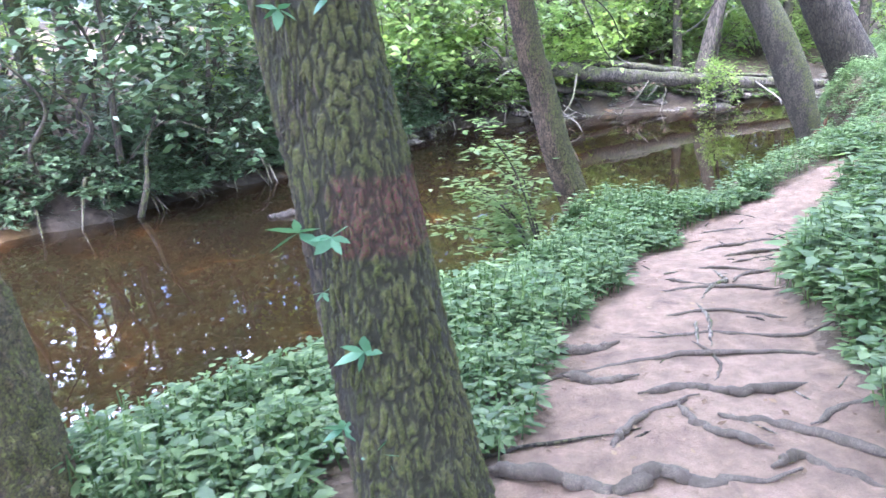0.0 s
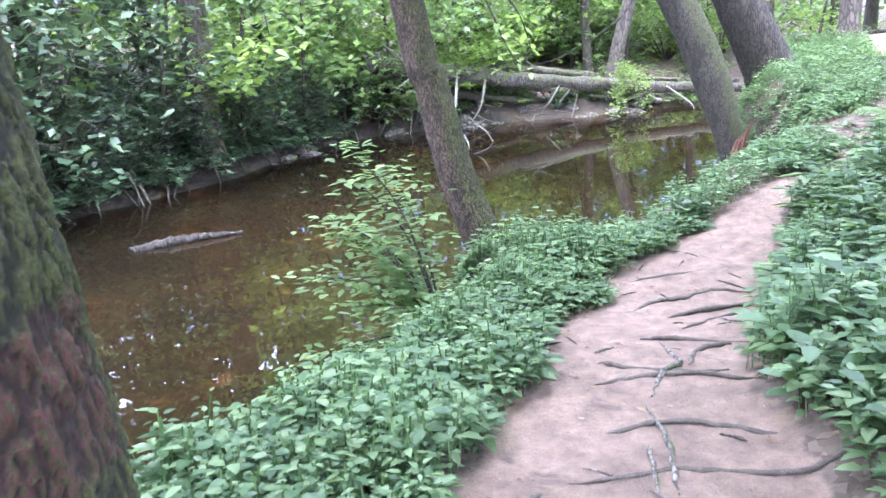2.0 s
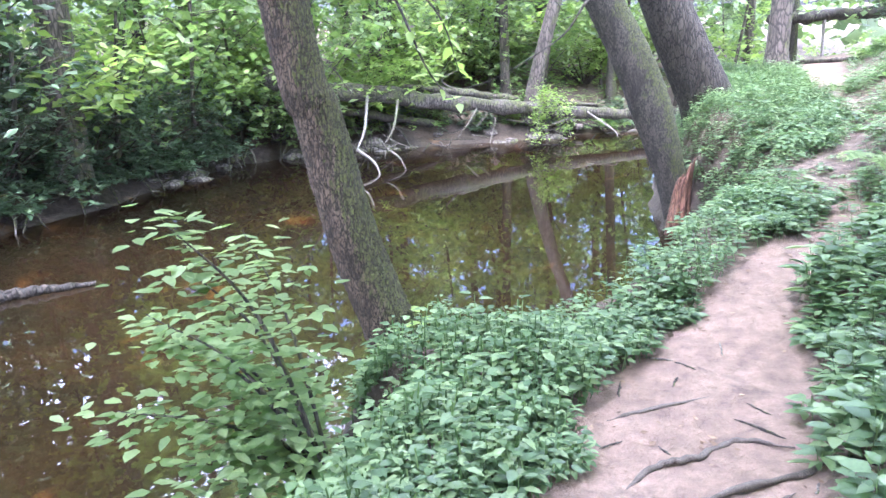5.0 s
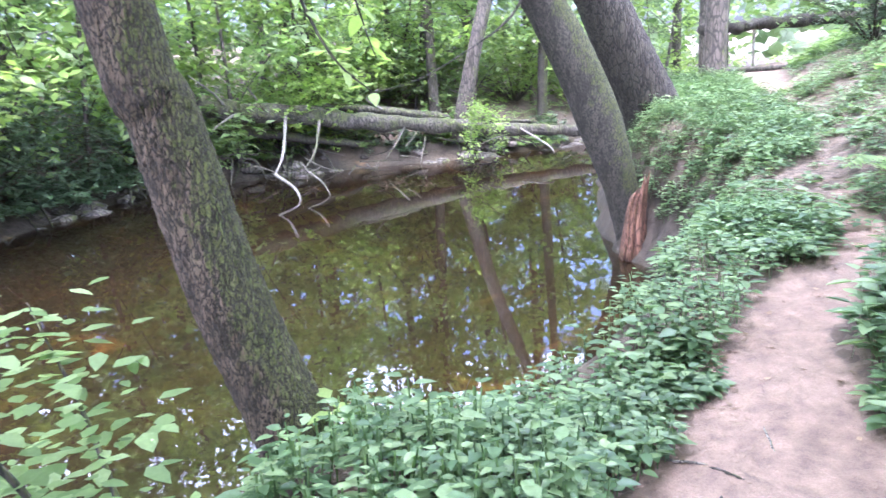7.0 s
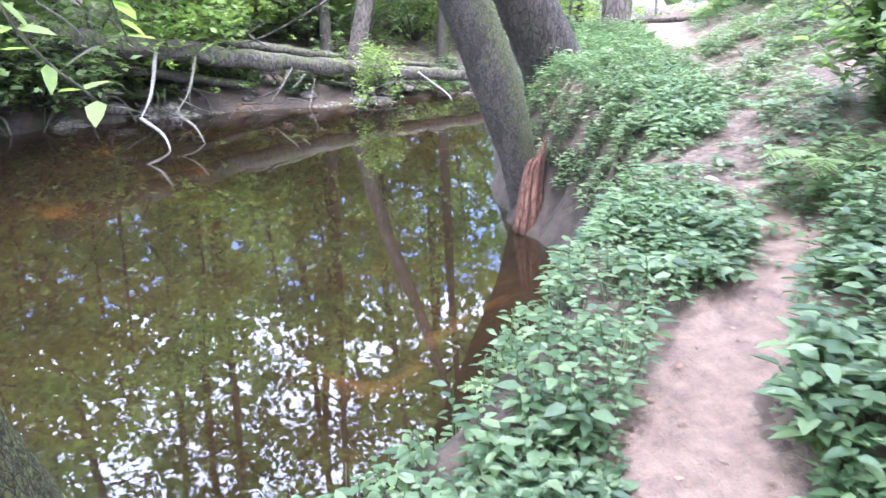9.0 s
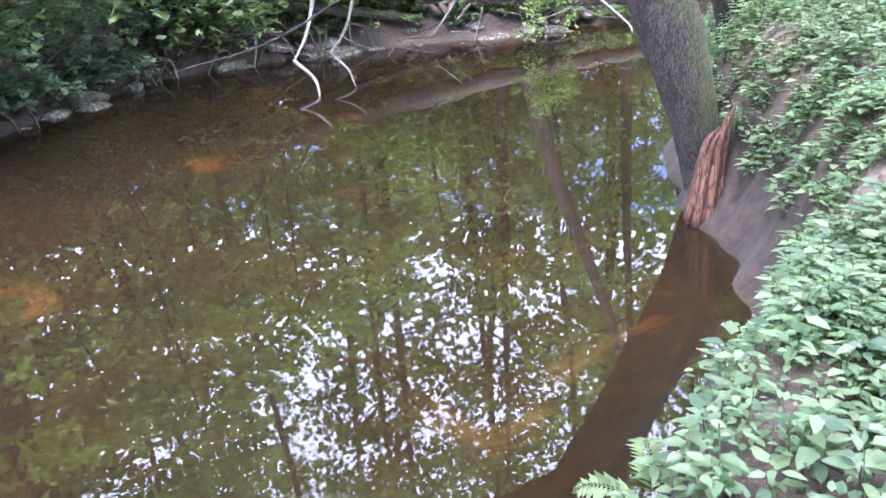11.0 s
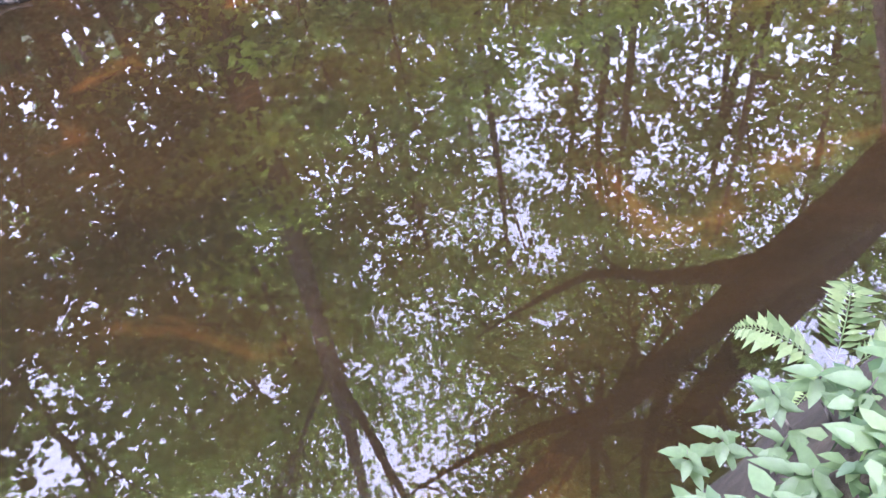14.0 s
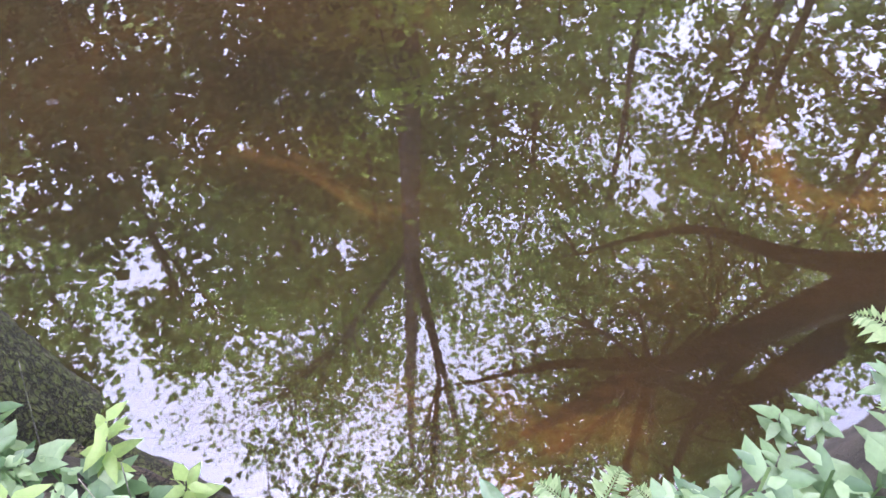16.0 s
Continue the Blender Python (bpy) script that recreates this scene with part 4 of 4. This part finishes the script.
ROOTS = [([(0.55, 3.62), (0.72, 3.64), (0.9, 3.74)], 0.035), ([(0.45, 3.2), (0.64, 3.38), (1.06, 3.54), (1.65, 3.63), (2.0, 3.62)], 0.017), ([(1.0, 3.8), (1.4, 3.86), (1.8, 3.82), (2.1, 3.9)], 0.014),
         ([(1.22, 4.6), (1.5, 4.66), (1.85, 4.67)], 0.014), ([(0.2, 2.58), (0.37, 2.52), (0.62, 2.47), (0.78, 2.42), (0.94, 2.52), (1.11, 2.49), (1.45, 2.52)], 0.04),
         ([(0.77, 2.68), (0.86, 2.86), (1.01, 3.02), (1.2, 3.14)], 0.022), ([(1.36, 2.56), (1.5, 2.64), (1.72, 2.46)], 0.024), ([(0.6, 3.32), (0.75, 3.3), (0.95, 3.33)], 0.032),
         ([(0.95, 3.14), (1.2, 3.23), (1.4, 3.16), (1.75, 3.3)], 0.03), ([(1.25, 2.96), (1.51, 2.88), (1.9, 2.6)], 0.026), ([(1.56, 5.57), (1.76, 5.75), (1.95, 5.79), (2.15, 5.88), (2.35, 5.79)], 0.02),
         ([(1.75, 5.47), (2.05, 5.55), (2.55, 5.7)], 0.02), ([(1.55, 5.14), (1.75, 5.12), (2.1, 5.05)], 0.016), ([(1.27, 4.83), (1.38, 4.77), (1.64, 4.7), (1.95, 4.5)], 0.017),
         ([(1.8, 5.27), (2.03, 5.42), (2.2, 5.5)], 0.012), ([(1.7, 4.76), (1.8, 4.98), (1.98, 5.03)], 0.017), ([(1.3, 3.3), (1.36, 3.5), (1.28, 3.75)], 0.012), ([(1.15, 4.15), (1.5, 4.2), (1.95, 4.05)], 0.015),
         ([(1.7, 6.15), (1.95, 6.2), (2.3, 6.3)], 0.012), ([(0.9, 2.2), (1.3, 2.1), (1.8, 2.25)], 0.03), ([(1.6, 2.9), (1.85, 3.1), (2.2, 3.1)], 0.02), ([(1.1, 3.05), (1.18, 2.85), (1.4, 2.72)], 0.024)]
for i, (p, r) in enumerate(ROOTS):
    root(p, r * 0.8, seed=i, sink=0.36)
for i, (p, r) in enumerate([([(1.45, 4.45), (1.55, 4.68), (1.66, 4.79), (1.63, 5.12)], 0.016), ([(1.36, 3.7), (1.41, 4.05), (1.4, 4.35)], 0.013), ([(1.3, 3.72), (1.33, 4.02)], 0.011)]):
    root(p, r * 0.8, DEADWOOD, "stick", "pale peeled stick lying along the path", 60 + i, 0.1, "path sticks")
root([(-0.25, 2.42), (0.14, 2.58), (0.38, 2.68), (0.92, 2.86)], 0.009, WET_WOOD, "stick", "long thin dark twig lying at the oak's foot", 70, 0.1, "path sticks")
for i in range(60):
    x, y = 0.6 + 2.2 * rng.random(), 2.0 + 6 * rng.random()
    a = rng.random() * 3.1
    L = 0.06 + 0.16 * rng.random()
    root([(x, y), (x + L * math.cos(a), y + L * math.sin(a))], 0.003 + 0.003 * rng.random(), DEADWOOD if i % 2 else WET_WOOD, "twig", "short broken twig lying on the sand", 90 + i, 0.1, "path twigs")


# ---- logs and dead branches ----
def log(points, radii, mat, label, name="fallen_log", stubs=(), seed=0, sides=18, group=""):
    ob = thing(name, points[0], label, "log", group)
    p = np.array(points, float) - np.array(points[0])
    k = np.random.default_rng(seed)
    rad = np.interp(np.linspace(0, 1, 40), np.linspace(0, 1, len(radii)), radii) * (0.82 + 0.36 * k.random(40))
    q = spline(p, 40) + k.normal(0, 0.12, (40, 3)) * rad[:, None]
    v, f = tube(q, rad, sides, 90, 0.22, seed)
    part("log_body", mesh_np("log_body", v, f, mat), ob)
    for k, (pts, r) in enumerate(stubs):
        v, f = tube(np.array(pts, float) - np.array(points[0]), [r * 0.8, r * 0.6, r * 0.25], 7, 16, 0.25, seed + k)
        part("branch", mesh_np("branch", v, f, PALE_WOOD if k % 2 == 0 else DEADWOOD), ob)
    return ob


log([(-2.03, 21.87, 0.85), (-0.9, 22.58, 0.51), (1.86, 23.63, 0.04), (5.08, 24.08, -0.39), (7.71, 24.0, -0.65), (9.44, 23.98, -0.68)], [0.24, 0.22, 0.19, 0.16, 0.13, 0.11], DRIFT, "long grey fallen trunk with a mossy top along the far shore",
    stubs=[([(0.41, 22.81, 0.24), (0.33, 21.2, -0.44), (0.16, 20.28, -0.79)], 0.05), ([(1.19, 23.03, 0.07), (1.03, 21.63, -0.47), (0.76, 20.82, -0.8)], 0.05), ([(0.16, 20.28, -0.79), (0.55, 19.71, -1.04), (0.69, 19.02, -1.33)], 0.042),
           ([(0.76, 20.82, -0.8), (1.09, 20.23, -1.0), (1.25, 19.63, -1.23)], 0.035), ([(-0.59, 22.62, 0.44), (-0.98, 22.06, 0.24), (-1.35, 21.6, -0.04)], 0.05), ([(-0.06, 22.67, 0.45), (-0.25, 22.35, 0.8), (-0.36, 22.14, 0.97)], 0.04),
           ([(-0.88, 22.48, 0.54), (-1.08, 22.05, 0.88), (-1.48, 21.37, 1.3)], 0.05), ([(3.41, 23.93, -0.22), (3.06, 23.36, -0.61), (2.74, 22.99, -0.94)], 0.035), ([(6.49, 23.96, -0.51), (6.52, 21.66, -0.77), (6.51, 21.24, -0.91)], 0.03)], seed=3)
log([(0.67, 24.02, 0.43), (2.94, 24.28, 0.15), (4.92, 24.72, -0.2), (6.99, 24.65, -0.4)], [0.12, 0.13, 0.11, 0.06], DRIFT, "second grey fallen trunk lying along the first",
    stubs=[([(2.93, 24.18, 0.16), (2.42, 23.81, 0.52), (2.79, 23.38, 0.77)], 0.025), ([(5.18, 24.57, -0.19), (5.17, 23.86, -0.41), (4.9, 23.3, -0.82)], 0.025)], seed=5)
log([(-2.78, 22.11, 0.19), (-0.53, 23.33, -0.1), (2.19, 24.02, -0.65)], [0.15, 0.14, 0.09], WET_WOOD, "dark rotten log under the fallen trunk", seed=8)
log([(-2.8, 4.1, -1.12), (-2.3, 4.4, -1.1), (-1.75, 4.72, -1.06), (-1.2, 5.0, -0.95)], [0.085, 0.1, 0.09, 0.06], BARK_DARK, "half-sunk weathered log at the water's edge", stubs=[([(-2.3, 4.4, -1.05), (-2.2, 4.3, -0.95), (-2.05, 4.15, -0.98)], 0.012)], seed=9)
log([(-4.15, 11.44, -1.23), (-3.5, 11.75, -1.18), (-2.75, 12.08, -1.2)], [0.07, 0.075, 0.03], BARK_DARK, "dark broken branch floating on the river", "driftwood", seed=10, sides=12)
log([(-0.76, 5.65, -1.34), (-0.63, 5.95, -1.12), (-0.52, 6.28, -0.95)], [0.1, 0.095, 0.055], BARK_DARK, "dark snag sticking out of the water by the bank", "driftwood", seed=11, sides=12)
for i in range(30):
    a, x, y = rng.random() * 6.3, -1.5 + 8.5 * rng.random(), 0
    y = 22.7 + 0.13 * x + 1.4 * (rng.random() - 0.6)
    L = 0.5 + 1.1 * rng.random()
    z = -1.15 + 0.8 * rng.random()
    p0, p2 = np.array((x, y, z)), np.array((x + L * math.cos(a), y + L * math.sin(a) * 0.5, z - 0.45 * L * rng.random()))
    v, f = tube([(0, 0, 0), (p2 - p0) * 0.5 + (rng.random(3) - 0.5) * 0.25, p2 - p0], [0.02, 0.014, 0.004], 6, 12, 0.2, i)
    ob = tagged(new("dead_branch", mesh_np("dead_branch", v, f, DEADWOOD if i % 3 == 0 else WET_WOOD)), "bare dead branch tangled under the fallen trunk", "branch", "log-jam branches")
    ob.location = p0
log([(11.2, 23.2, 1.75), (13.5, 23.0, 1.85), (18, 22.8, 2.0)], [0.16, 0.17, 0.15], WET_WOOD, "dark fallen log lying across the woods beyond the path", stubs=[([(12.6, 23, 1.8), (12.6, 23, 1.3), (12.6, 23, 0.6)], 0.06)], seed=12)
log([(10.2, 20.1, float(height(10.2, 20.1)[0]) + 0.03), (11.7, 19.9, float(height(11.7, 19.9)[0]) + 0.03)], [0.05, 0.05], WET_WOOD, "dark log set across the path as a step", "path_step", seed=13, sides=10)

for i in range(46):
    u = 3 + 9.5 * rng.random()
    k = int(u)
    p = LEFT_SHORE[k] + (LEFT_SHORE[k + 1] - LEFT_SHORE[k]) * (u - k)
    d = LEFT_SHORE[k + 1] - LEFT_SHORE[k]
    nrm = np.array([-d[1], d[0]]) / np.linalg.norm(d)
    q = p + nrm * (0.5 + 0.4 * rng.random())
    z = float(height(q[0], q[1])[0])
    b = p - nrm * 0.25 + d / np.linalg.norm(d) * (rng.random() - 0.5)
    pts = np.array([(0, 0, 0.02), (*((b - q) * 0.5 + rng.random(2) * 0.2), 0.08 - 0.15 * rng.random()), (*(b - q), WATER - z - 0.05)])
    ob = tagged(new("bank_root", mesh_np("bank_root", *tube(pts, [0.05, 0.035, 0.012], 7, 16, 0.25, i), WET_WOOD if i % 3 else DEADWOOD)), "bare root hanging down the eroded far bank", "root", "bank roots")
    ob.location = (q[0], q[1], z)


def stone(at, size, seed):
    bm = bmesh.new()
    bmesh.ops.create_icosphere(bm, subdivisions=2, radius=1)
    off = Vector((seed * 3.1, 0, 0))
    for v in bm.verts:
        v.co *= 1 + 0.35 * noise.noise(v.co * 1.3 + off)
        v.co = Vector((v.co.x * size[0], v.co.y * size[1], v.co.z * size[2]))
    me = bpy.data.meshes.new("stone")
    bm.to_mesh(me)
    bm.free()
    me.materials.append(STONE)
    ob = tagged(new("stone", me), "grey-brown muddy stone on the far shore", "stone", "shore stones")
    ob.location = at
    ob.rotation_euler = (0, 0, seed)


for i in range(90):
    u = 7.4 + 6.8 * rng.random()
    k = int(u)
    p = LEFT_SHORE[k] + (LEFT_SHORE[k + 1] - LEFT_SHORE[k]) * (u - k) + rng.random(2) * 0.9 - 0.5
    s = 0.09 + 0.2 * rng.random()
    stone((p[0], p[1], float(height(p[0], p[1])[0]) + s * 0.15), (s * 1.3, s, s * 0.55), i)

# leafy bough lying over the fallen trunk
bough = thing("leafy_bough", (5.14, 23.66, -0.3), "pale green leafy bough hanging off the fallen trunk", "branch")
g = np.random.default_rng(91)
for i in range(7):
    tip = np.array([(g.random() - 0.5) * 2.0, -0.5 - 1.0 * g.random(), 0.5 - 1.3 * g.random()])
    p = [(0, 0, 0), tip * 0.5 + np.array([0, 0, 0.25]), tip]
    br = part("twig", mesh_np("twig", *tube(p, [0.018, 0.01, 0.003], 5, 12), PALE_WOOD), bough)
    cv = spline(p, 12)[4:]
    q = cv[g.integers(0, len(cv), 150)] + g.normal(0, 0.13, (150, 3))
    part("foliage", mesh_np("foliage", *leaves(q, outward(150, g, 0), 0.1, 0.3, g), LEAF_YOUNG), br)

for i in range(9):
    x = -1.6 + 1.15 * i + 0.4 * rng.random()
    shrub((x, 24.0 + 0.14 * x + 0.5 * rng.random()), (1.1, 0.9, 1.0), 1400, LEAF_CANOPY if i % 2 else LEAF_DARK, 0.13, 160 + i, "low leafy bush crowding the shore behind the fallen trunk", hang=0.9, stems=6, group="shore bushes")
for i in range(14):
    u = 3.2 + 5.6 * (i + rng.random() * 0.6) / 14
    k = int(u)
    p = LEFT_SHORE[k] + (LEFT_SHORE[k + 1] - LEFT_SHORE[k]) * (u - k)
    d = LEFT_SHORE[k + 1] - LEFT_SHORE[k]
    q = p + np.array([-d[1], d[0]]) / np.linalg.norm(d) * 0.55
    shrub(q, (1.0, 1.0, 0.8), 1500, LEAF_DARK, 0.13, 120 + i, "evergreen shrub trailing down the cut bank to the water", hang=0.9, stems=7)
for i in range(10):
    x, y = -9.6 + 3.0 * rng.random(), 10.6 + 3.6 * rng.random()
    h = 2.0 + 1.6 * rng.random()
    a = rng.random() * 6.3
    p = [(0, 0, 0), (0.25 * math.cos(a), 0.25 * math.sin(a), h * 0.3), (0.7 * math.cos(a + 0.8), 0.6 * math.sin(a + 0.8), h * 0.6), (0.8 * math.cos(a), 0.9 * math.sin(a), h)]
    ob = tagged(new("crooked_stem", mesh_np("crooked_stem", *tube(p, [0.07, 0.05, 0.035, 0.01], 8, 24, 0.2, i), WET_WOOD)), "dark crooked bare shrub stem on the far bank", "stem", "crooked stems")
    ob.location = (x, y, float(height(x, y)[0]) - 0.05)

# the rotten red stump at the leaning tree's foot
stump = thing("rotten_stump", (4.72, 12.8, -0.75), "splintered red-brown rotten stump at the water's edge", "stump")
for i in range(8):
    a = i * 0.8
    v, f = tube([(0.1 * math.cos(a) - 0.05, 0.12 * math.sin(a), -0.5), (0.08 * math.cos(a) + 0.02, 0.08 * math.sin(a), 0.2), (0.06 * math.cos(a) + 0.1, 0.08 * math.sin(a), 0.3 + 0.3 * rng.random())], [0.055, 0.03, 0.004], 7, 12, 0.3, i)
    part("splinter", mesh_np("splinter", v, f, RED_WOOD), stump)

# the leaning bank tree's exposed roots
for i, (p, r) in enumerate([([(0.1, -0.05, -0.06), (0.3, -0.02, -0.05), (0.6, 0.08, -0.1), (0.98, 0.22, -0.2)], 0.07), ([(0.1, 0.05, -0.05), (0.32, 0.12, -0.22), (0.62, 0.2, -0.44)], 0.045), ([(0.0, 0.08, -0.05), (-0.12, 0.16, -0.4), (-0.16, 0.24, -0.75)], 0.05)]):
    v, f = tube(p, [r * 1.2, r, r * 0.8, r * 0.5], 12, 20, 0.2, i)
    part("exposed_root", mesh_np("exposed_root", v, f, BARK_SCALY), alder)


# ---- single plants ----
def fern(at, fronds, length, seed, label="green fern with toothed arching fronds on the bank"):
    g = np.random.default_rng(seed)
    ob = thing("fern", (at[0], at[1], at[2] if len(at) > 2 else float(height(at[0], at[1])[0]) - 0.01), label, "fern", "bank ferns")
    for i in range(fronds):
        a = g.random() * 0.6 + i * 2 * math.pi / fronds
        d = np.array([math.cos(a), math.sin(a), 0])
        L = length * (0.75 + 0.4 * g.random())
        pts = spline([(0, 0, 0), d * 0.35 * L + np.array([0, 0, 0.38 * L]), d * 0.75 * L + np.array([0, 0, 0.5 * L]), d * L + np.array([0, 0, 0.38 * L])], 24)
        v, f = tube(pts, [0.003, 0.0025, 0.001], 4, 24)
        t = unit(np.gradient(pts, axis=0))[3:]
        s = np.cross(t, [0, 0, 1])
        q = pts[3:]
        size = 0.26 * L * np.sin(np.linspace(0.5, 3.05, len(q)))
        lv = [leaves(q, s * k + t * 0.45, size, 0.16, g, 0.95, 0.03, 0.15) for k in (1, -1)]
        part("frond", mesh_np("frond", *joined([(v, f)] + lv), LEAF_CANOPY), ob)
    return ob


for i, (x, y, n, L) in enumerate([(2.31, 8.13, 5, 0.17), (2.51, 8.26, 5, 0.16), (4.9, 8.9, 7, 0.5), (5.4, 8.2, 6, 0.45), (4.1, 7.2, 5, 0.35), (3.2, 9.5, 5, 0.4)]):
    fern((x, y), n, L, 300 + i)


def sprout(at, high, n, size, seed, mat=LEAF_YOUNG, label="young seedling with a whorl of fresh light-green leaves", lean=(0, 0)):
    g = np.random.default_rng(seed)
    z = at[2] if len(at) > 2 else float(height(at[0], at[1])[0])
    ob = thing("seedling", (at[0], at[1], z - 0.01), label, "seedling", "bank seedlings")
    top = np.array([lean[0], lean[1], high])
    pts = spline([(0, 0, 0), top * 0.5 + (g.random(3) - 0.5) * 0.04, top], 10)
    part("stem", mesh_np("stem", *tube(pts, [0.004, 0.003, 0.002], 5, 10), DEADWOOD), ob)
    for i in range(n):
        k = 4 + (i * 6) // n if n > 6 else 8 + i % 2
        a = i * 2.4 + g.random() * 0.5
        way = np.array([[math.cos(a), math.sin(a), 0.3 * g.random()]])
        part("leaf", mesh_np("leaf", *fine_leaves(pts[k][None], way, size, 0.24, g, 0.9, 0.1, 0.3), mat), ob)
    return ob


for i, (x, y, h, n, s, lx, ly) in enumerate([(1.0, 7.38, 0.3, 7, 0.11, -0.05, 0.05), (1.25, 7.5, 0.22, 12, 0.07, 0.02, 0.1), (1.4, 7.55, 0.16, 10, 0.07, 0, 0.08), (1.52, 7.5, 0.12, 7, 0.08, 0, 0), (1.75, 7.72, 0.24, 8, 0.05, 0, 0.08), (1.15, 7.3, 0.08, 5, 0.08, 0, 0),
                                            (1.9, 7.65, 0.1, 6, 0.07, 0, 0), (2.05, 7.75, 0.08, 5, 0.06, 0, 0), (1.35, 7.35, 0.1, 6, 0.075, 0, 0), (1.78, 6.78, 0.09, 4, 0.06, 0, 0)]):
    sprout((x, y), h, n, s, 400 + i, lean=(lx, ly))
for i in range(14):
    x, y = 2.5 + 0.45 * rng.random(), 8.25 + 0.6 * rng.random()
    sprout((x, y), 0.08 + 0.14 * rng.random(), 11, 0.07, 430 + i, LEAF_COVER, "leafy green bank plant with toothed leaves", (0.1 * rng.random() - 0.08, 0.05))
for i in range(12):
    x, y = 1.1 + 1.0 * rng.random(), 7.3 + 0.5 * rng.random()
    a = rng.random() * 6
    p = [(0, 0, 0), (0.04 * math.cos(a), 0.04 * math.sin(a), 0.12), (0.12 * math.cos(a), 0.12 * math.sin(a), 0.2 + 0.15 * rng.random())]
    ob = tagged(new("dry_stalk", mesh_np("dry_stalk", *tube(p, [0.0025, 0.002, 0.001], 5, 9), DEADWOOD)), "thin dry bare stalk on the bank", "stalk", "dry stalks")
    ob.location = (x, y, float(height(x, y)[0]) - 0.01)

# the sparse sapling hanging over the water before the leaning tree
sap = thing("sapling", (0.5, 6.35, float(height(0.5, 6.35)[0]) - 0.03), "thin sapling with layered sparse light-green leaves over the water", "sapling")
g = np.random.default_rng(77)
for i in range(15):
    u = i / 14
    a = math.pi * (0.62 + 0.62 * g.random())
    tip = np.array([math.cos(a) * (0.95 - 0.15 * u) * (0.6 + 0.5 * g.random()), -0.15 + math.sin(a) * 0.7 + 0.1, -0.2 + 1.7 * u * (0.8 + 0.25 * g.random())])
    mid = tip * np.array([0.45, 0.45, 0.6]) + np.array([0, 0, 0.1])
    v, f = tube([(0, 0, 0), mid, tip], [0.013, 0.008, 0.002], 6, 16, 0.1, i)
    br = part("branch", mesh_np("branch", v, f, WET_WOOD), sap)
    cv = spline([(0, 0, 0), mid, tip], 16)[5:]
    n = 120
    q = cv[g.integers(0, len(cv), n)] + g.normal(0, 1, (n, 3)) * np.array([0.11, 0.11, 0.025])
    tagged(part("leaf_spray", mesh_np("leaf_spray", *fine_leaves(q, outward(n, g, 0.05) * np.array([1, 1, 0.35]), 0.078, 0.29, g, 0.92, 0.06, 0.15), LEAF_CANOPY), br), kind="stuff")

# bare branch over the river, with a few yellow-green leaves
ov = thing("overhanging_branch", (0.3, 7.5, 2.3), "thin bare branch with few yellow-green leaves hanging over the river", "branch")
for i, p in enumerate([[(0, 0, 0), (0.5, -0.1, -0.5), (0.75, -0.25, -1.05), (0.9, -0.3, -1.22)], [(0.3, -0.05, -0.3), (0.8, 0.1, -0.7), (0.95, 0, -1.1)]]):
    br = part("twig", mesh_np("twig", *tube(p, [0.012, 0.007, 0.002], 6, 20), WET_WOOD), ov)
    cv = spline(p, 20)[10:]
    n = 13
    for q in cv[g.integers(0, len(cv), n)]:
        part("leaf", mesh_np("leaf", *fine_leaves(q[None], outward(1, g, -0.2), 0.085, 0.24, g, 0.8, 0.06, 0.2), LEAF_YOUNG), br)
bb = thing("overhanging_branch", (2.6, 9.6, 1.75), "long thin bare branch reaching down over the water", "branch")
part("twig", mesh_np("twig", *tube([(2.4, 3.6, 0.9), (0.8, 1.2, 0.2), (0, 0, 0), (-0.27, -0.1, -0.3), (-0.54, -0.1, -0.48), (-0.9, -0.1, -0.66), (-1.25, -0.1, -0.74)], [0.02, 0.016, 0.012, 0.009, 0.006, 0.004, 0.002], 6, 50), WET_WOOD), bb)

# five-leafed creeper on the oak
vine = thing("creeper", (0.1, 2.25, z0), "five-leafed green creeper climbing the oak bark", "vine")
for i, (x, y, z, k) in enumerate([(-0.24, 2.28, 0.89, 0.95), (-0.12, 2.25, 0.88, 0.75), (-0.05, 2.24, 0.48, 0.95), (-0.28, 2.46, 1.6, 0.85), (-0.09, 2.42, 1.63, 0.85), (-0.02, 2.2, 0.13, 0.9), (-0.16, 2.26, 0.18, 0.75), (-0.18, 2.28, 0.68, 0.4)]):
    c = np.array([x - 0.1, y - 2.25, z - z0])
    n = 5
    a = np.linspace(-0.5, math.pi + 0.5, n) + 0.4 * (i % 3) + math.pi * (i % 2)
    way = np.stack([np.cos(a), np.full(n, -0.35), np.sin(a) * 0.7], 1)
    part("creeper_leaf", mesh_np("creeper_leaf", *fine_leaves(np.repeat(c[None], n, 0), way, 0.095 * k, 0.24, g, 0.55, 0.05, 0.15), LEAF_CREEPER), vine)
part("stem", mesh_np("stem", *tube([(-0.12, -0.1, -0.02), (-0.18, 0.02, 0.5), (-0.27, 0.06, 1.0), (-0.36, 0.2, 1.7)], [0.005, 0.004, 0.003], 5, 24), WET_WOOD), vine)
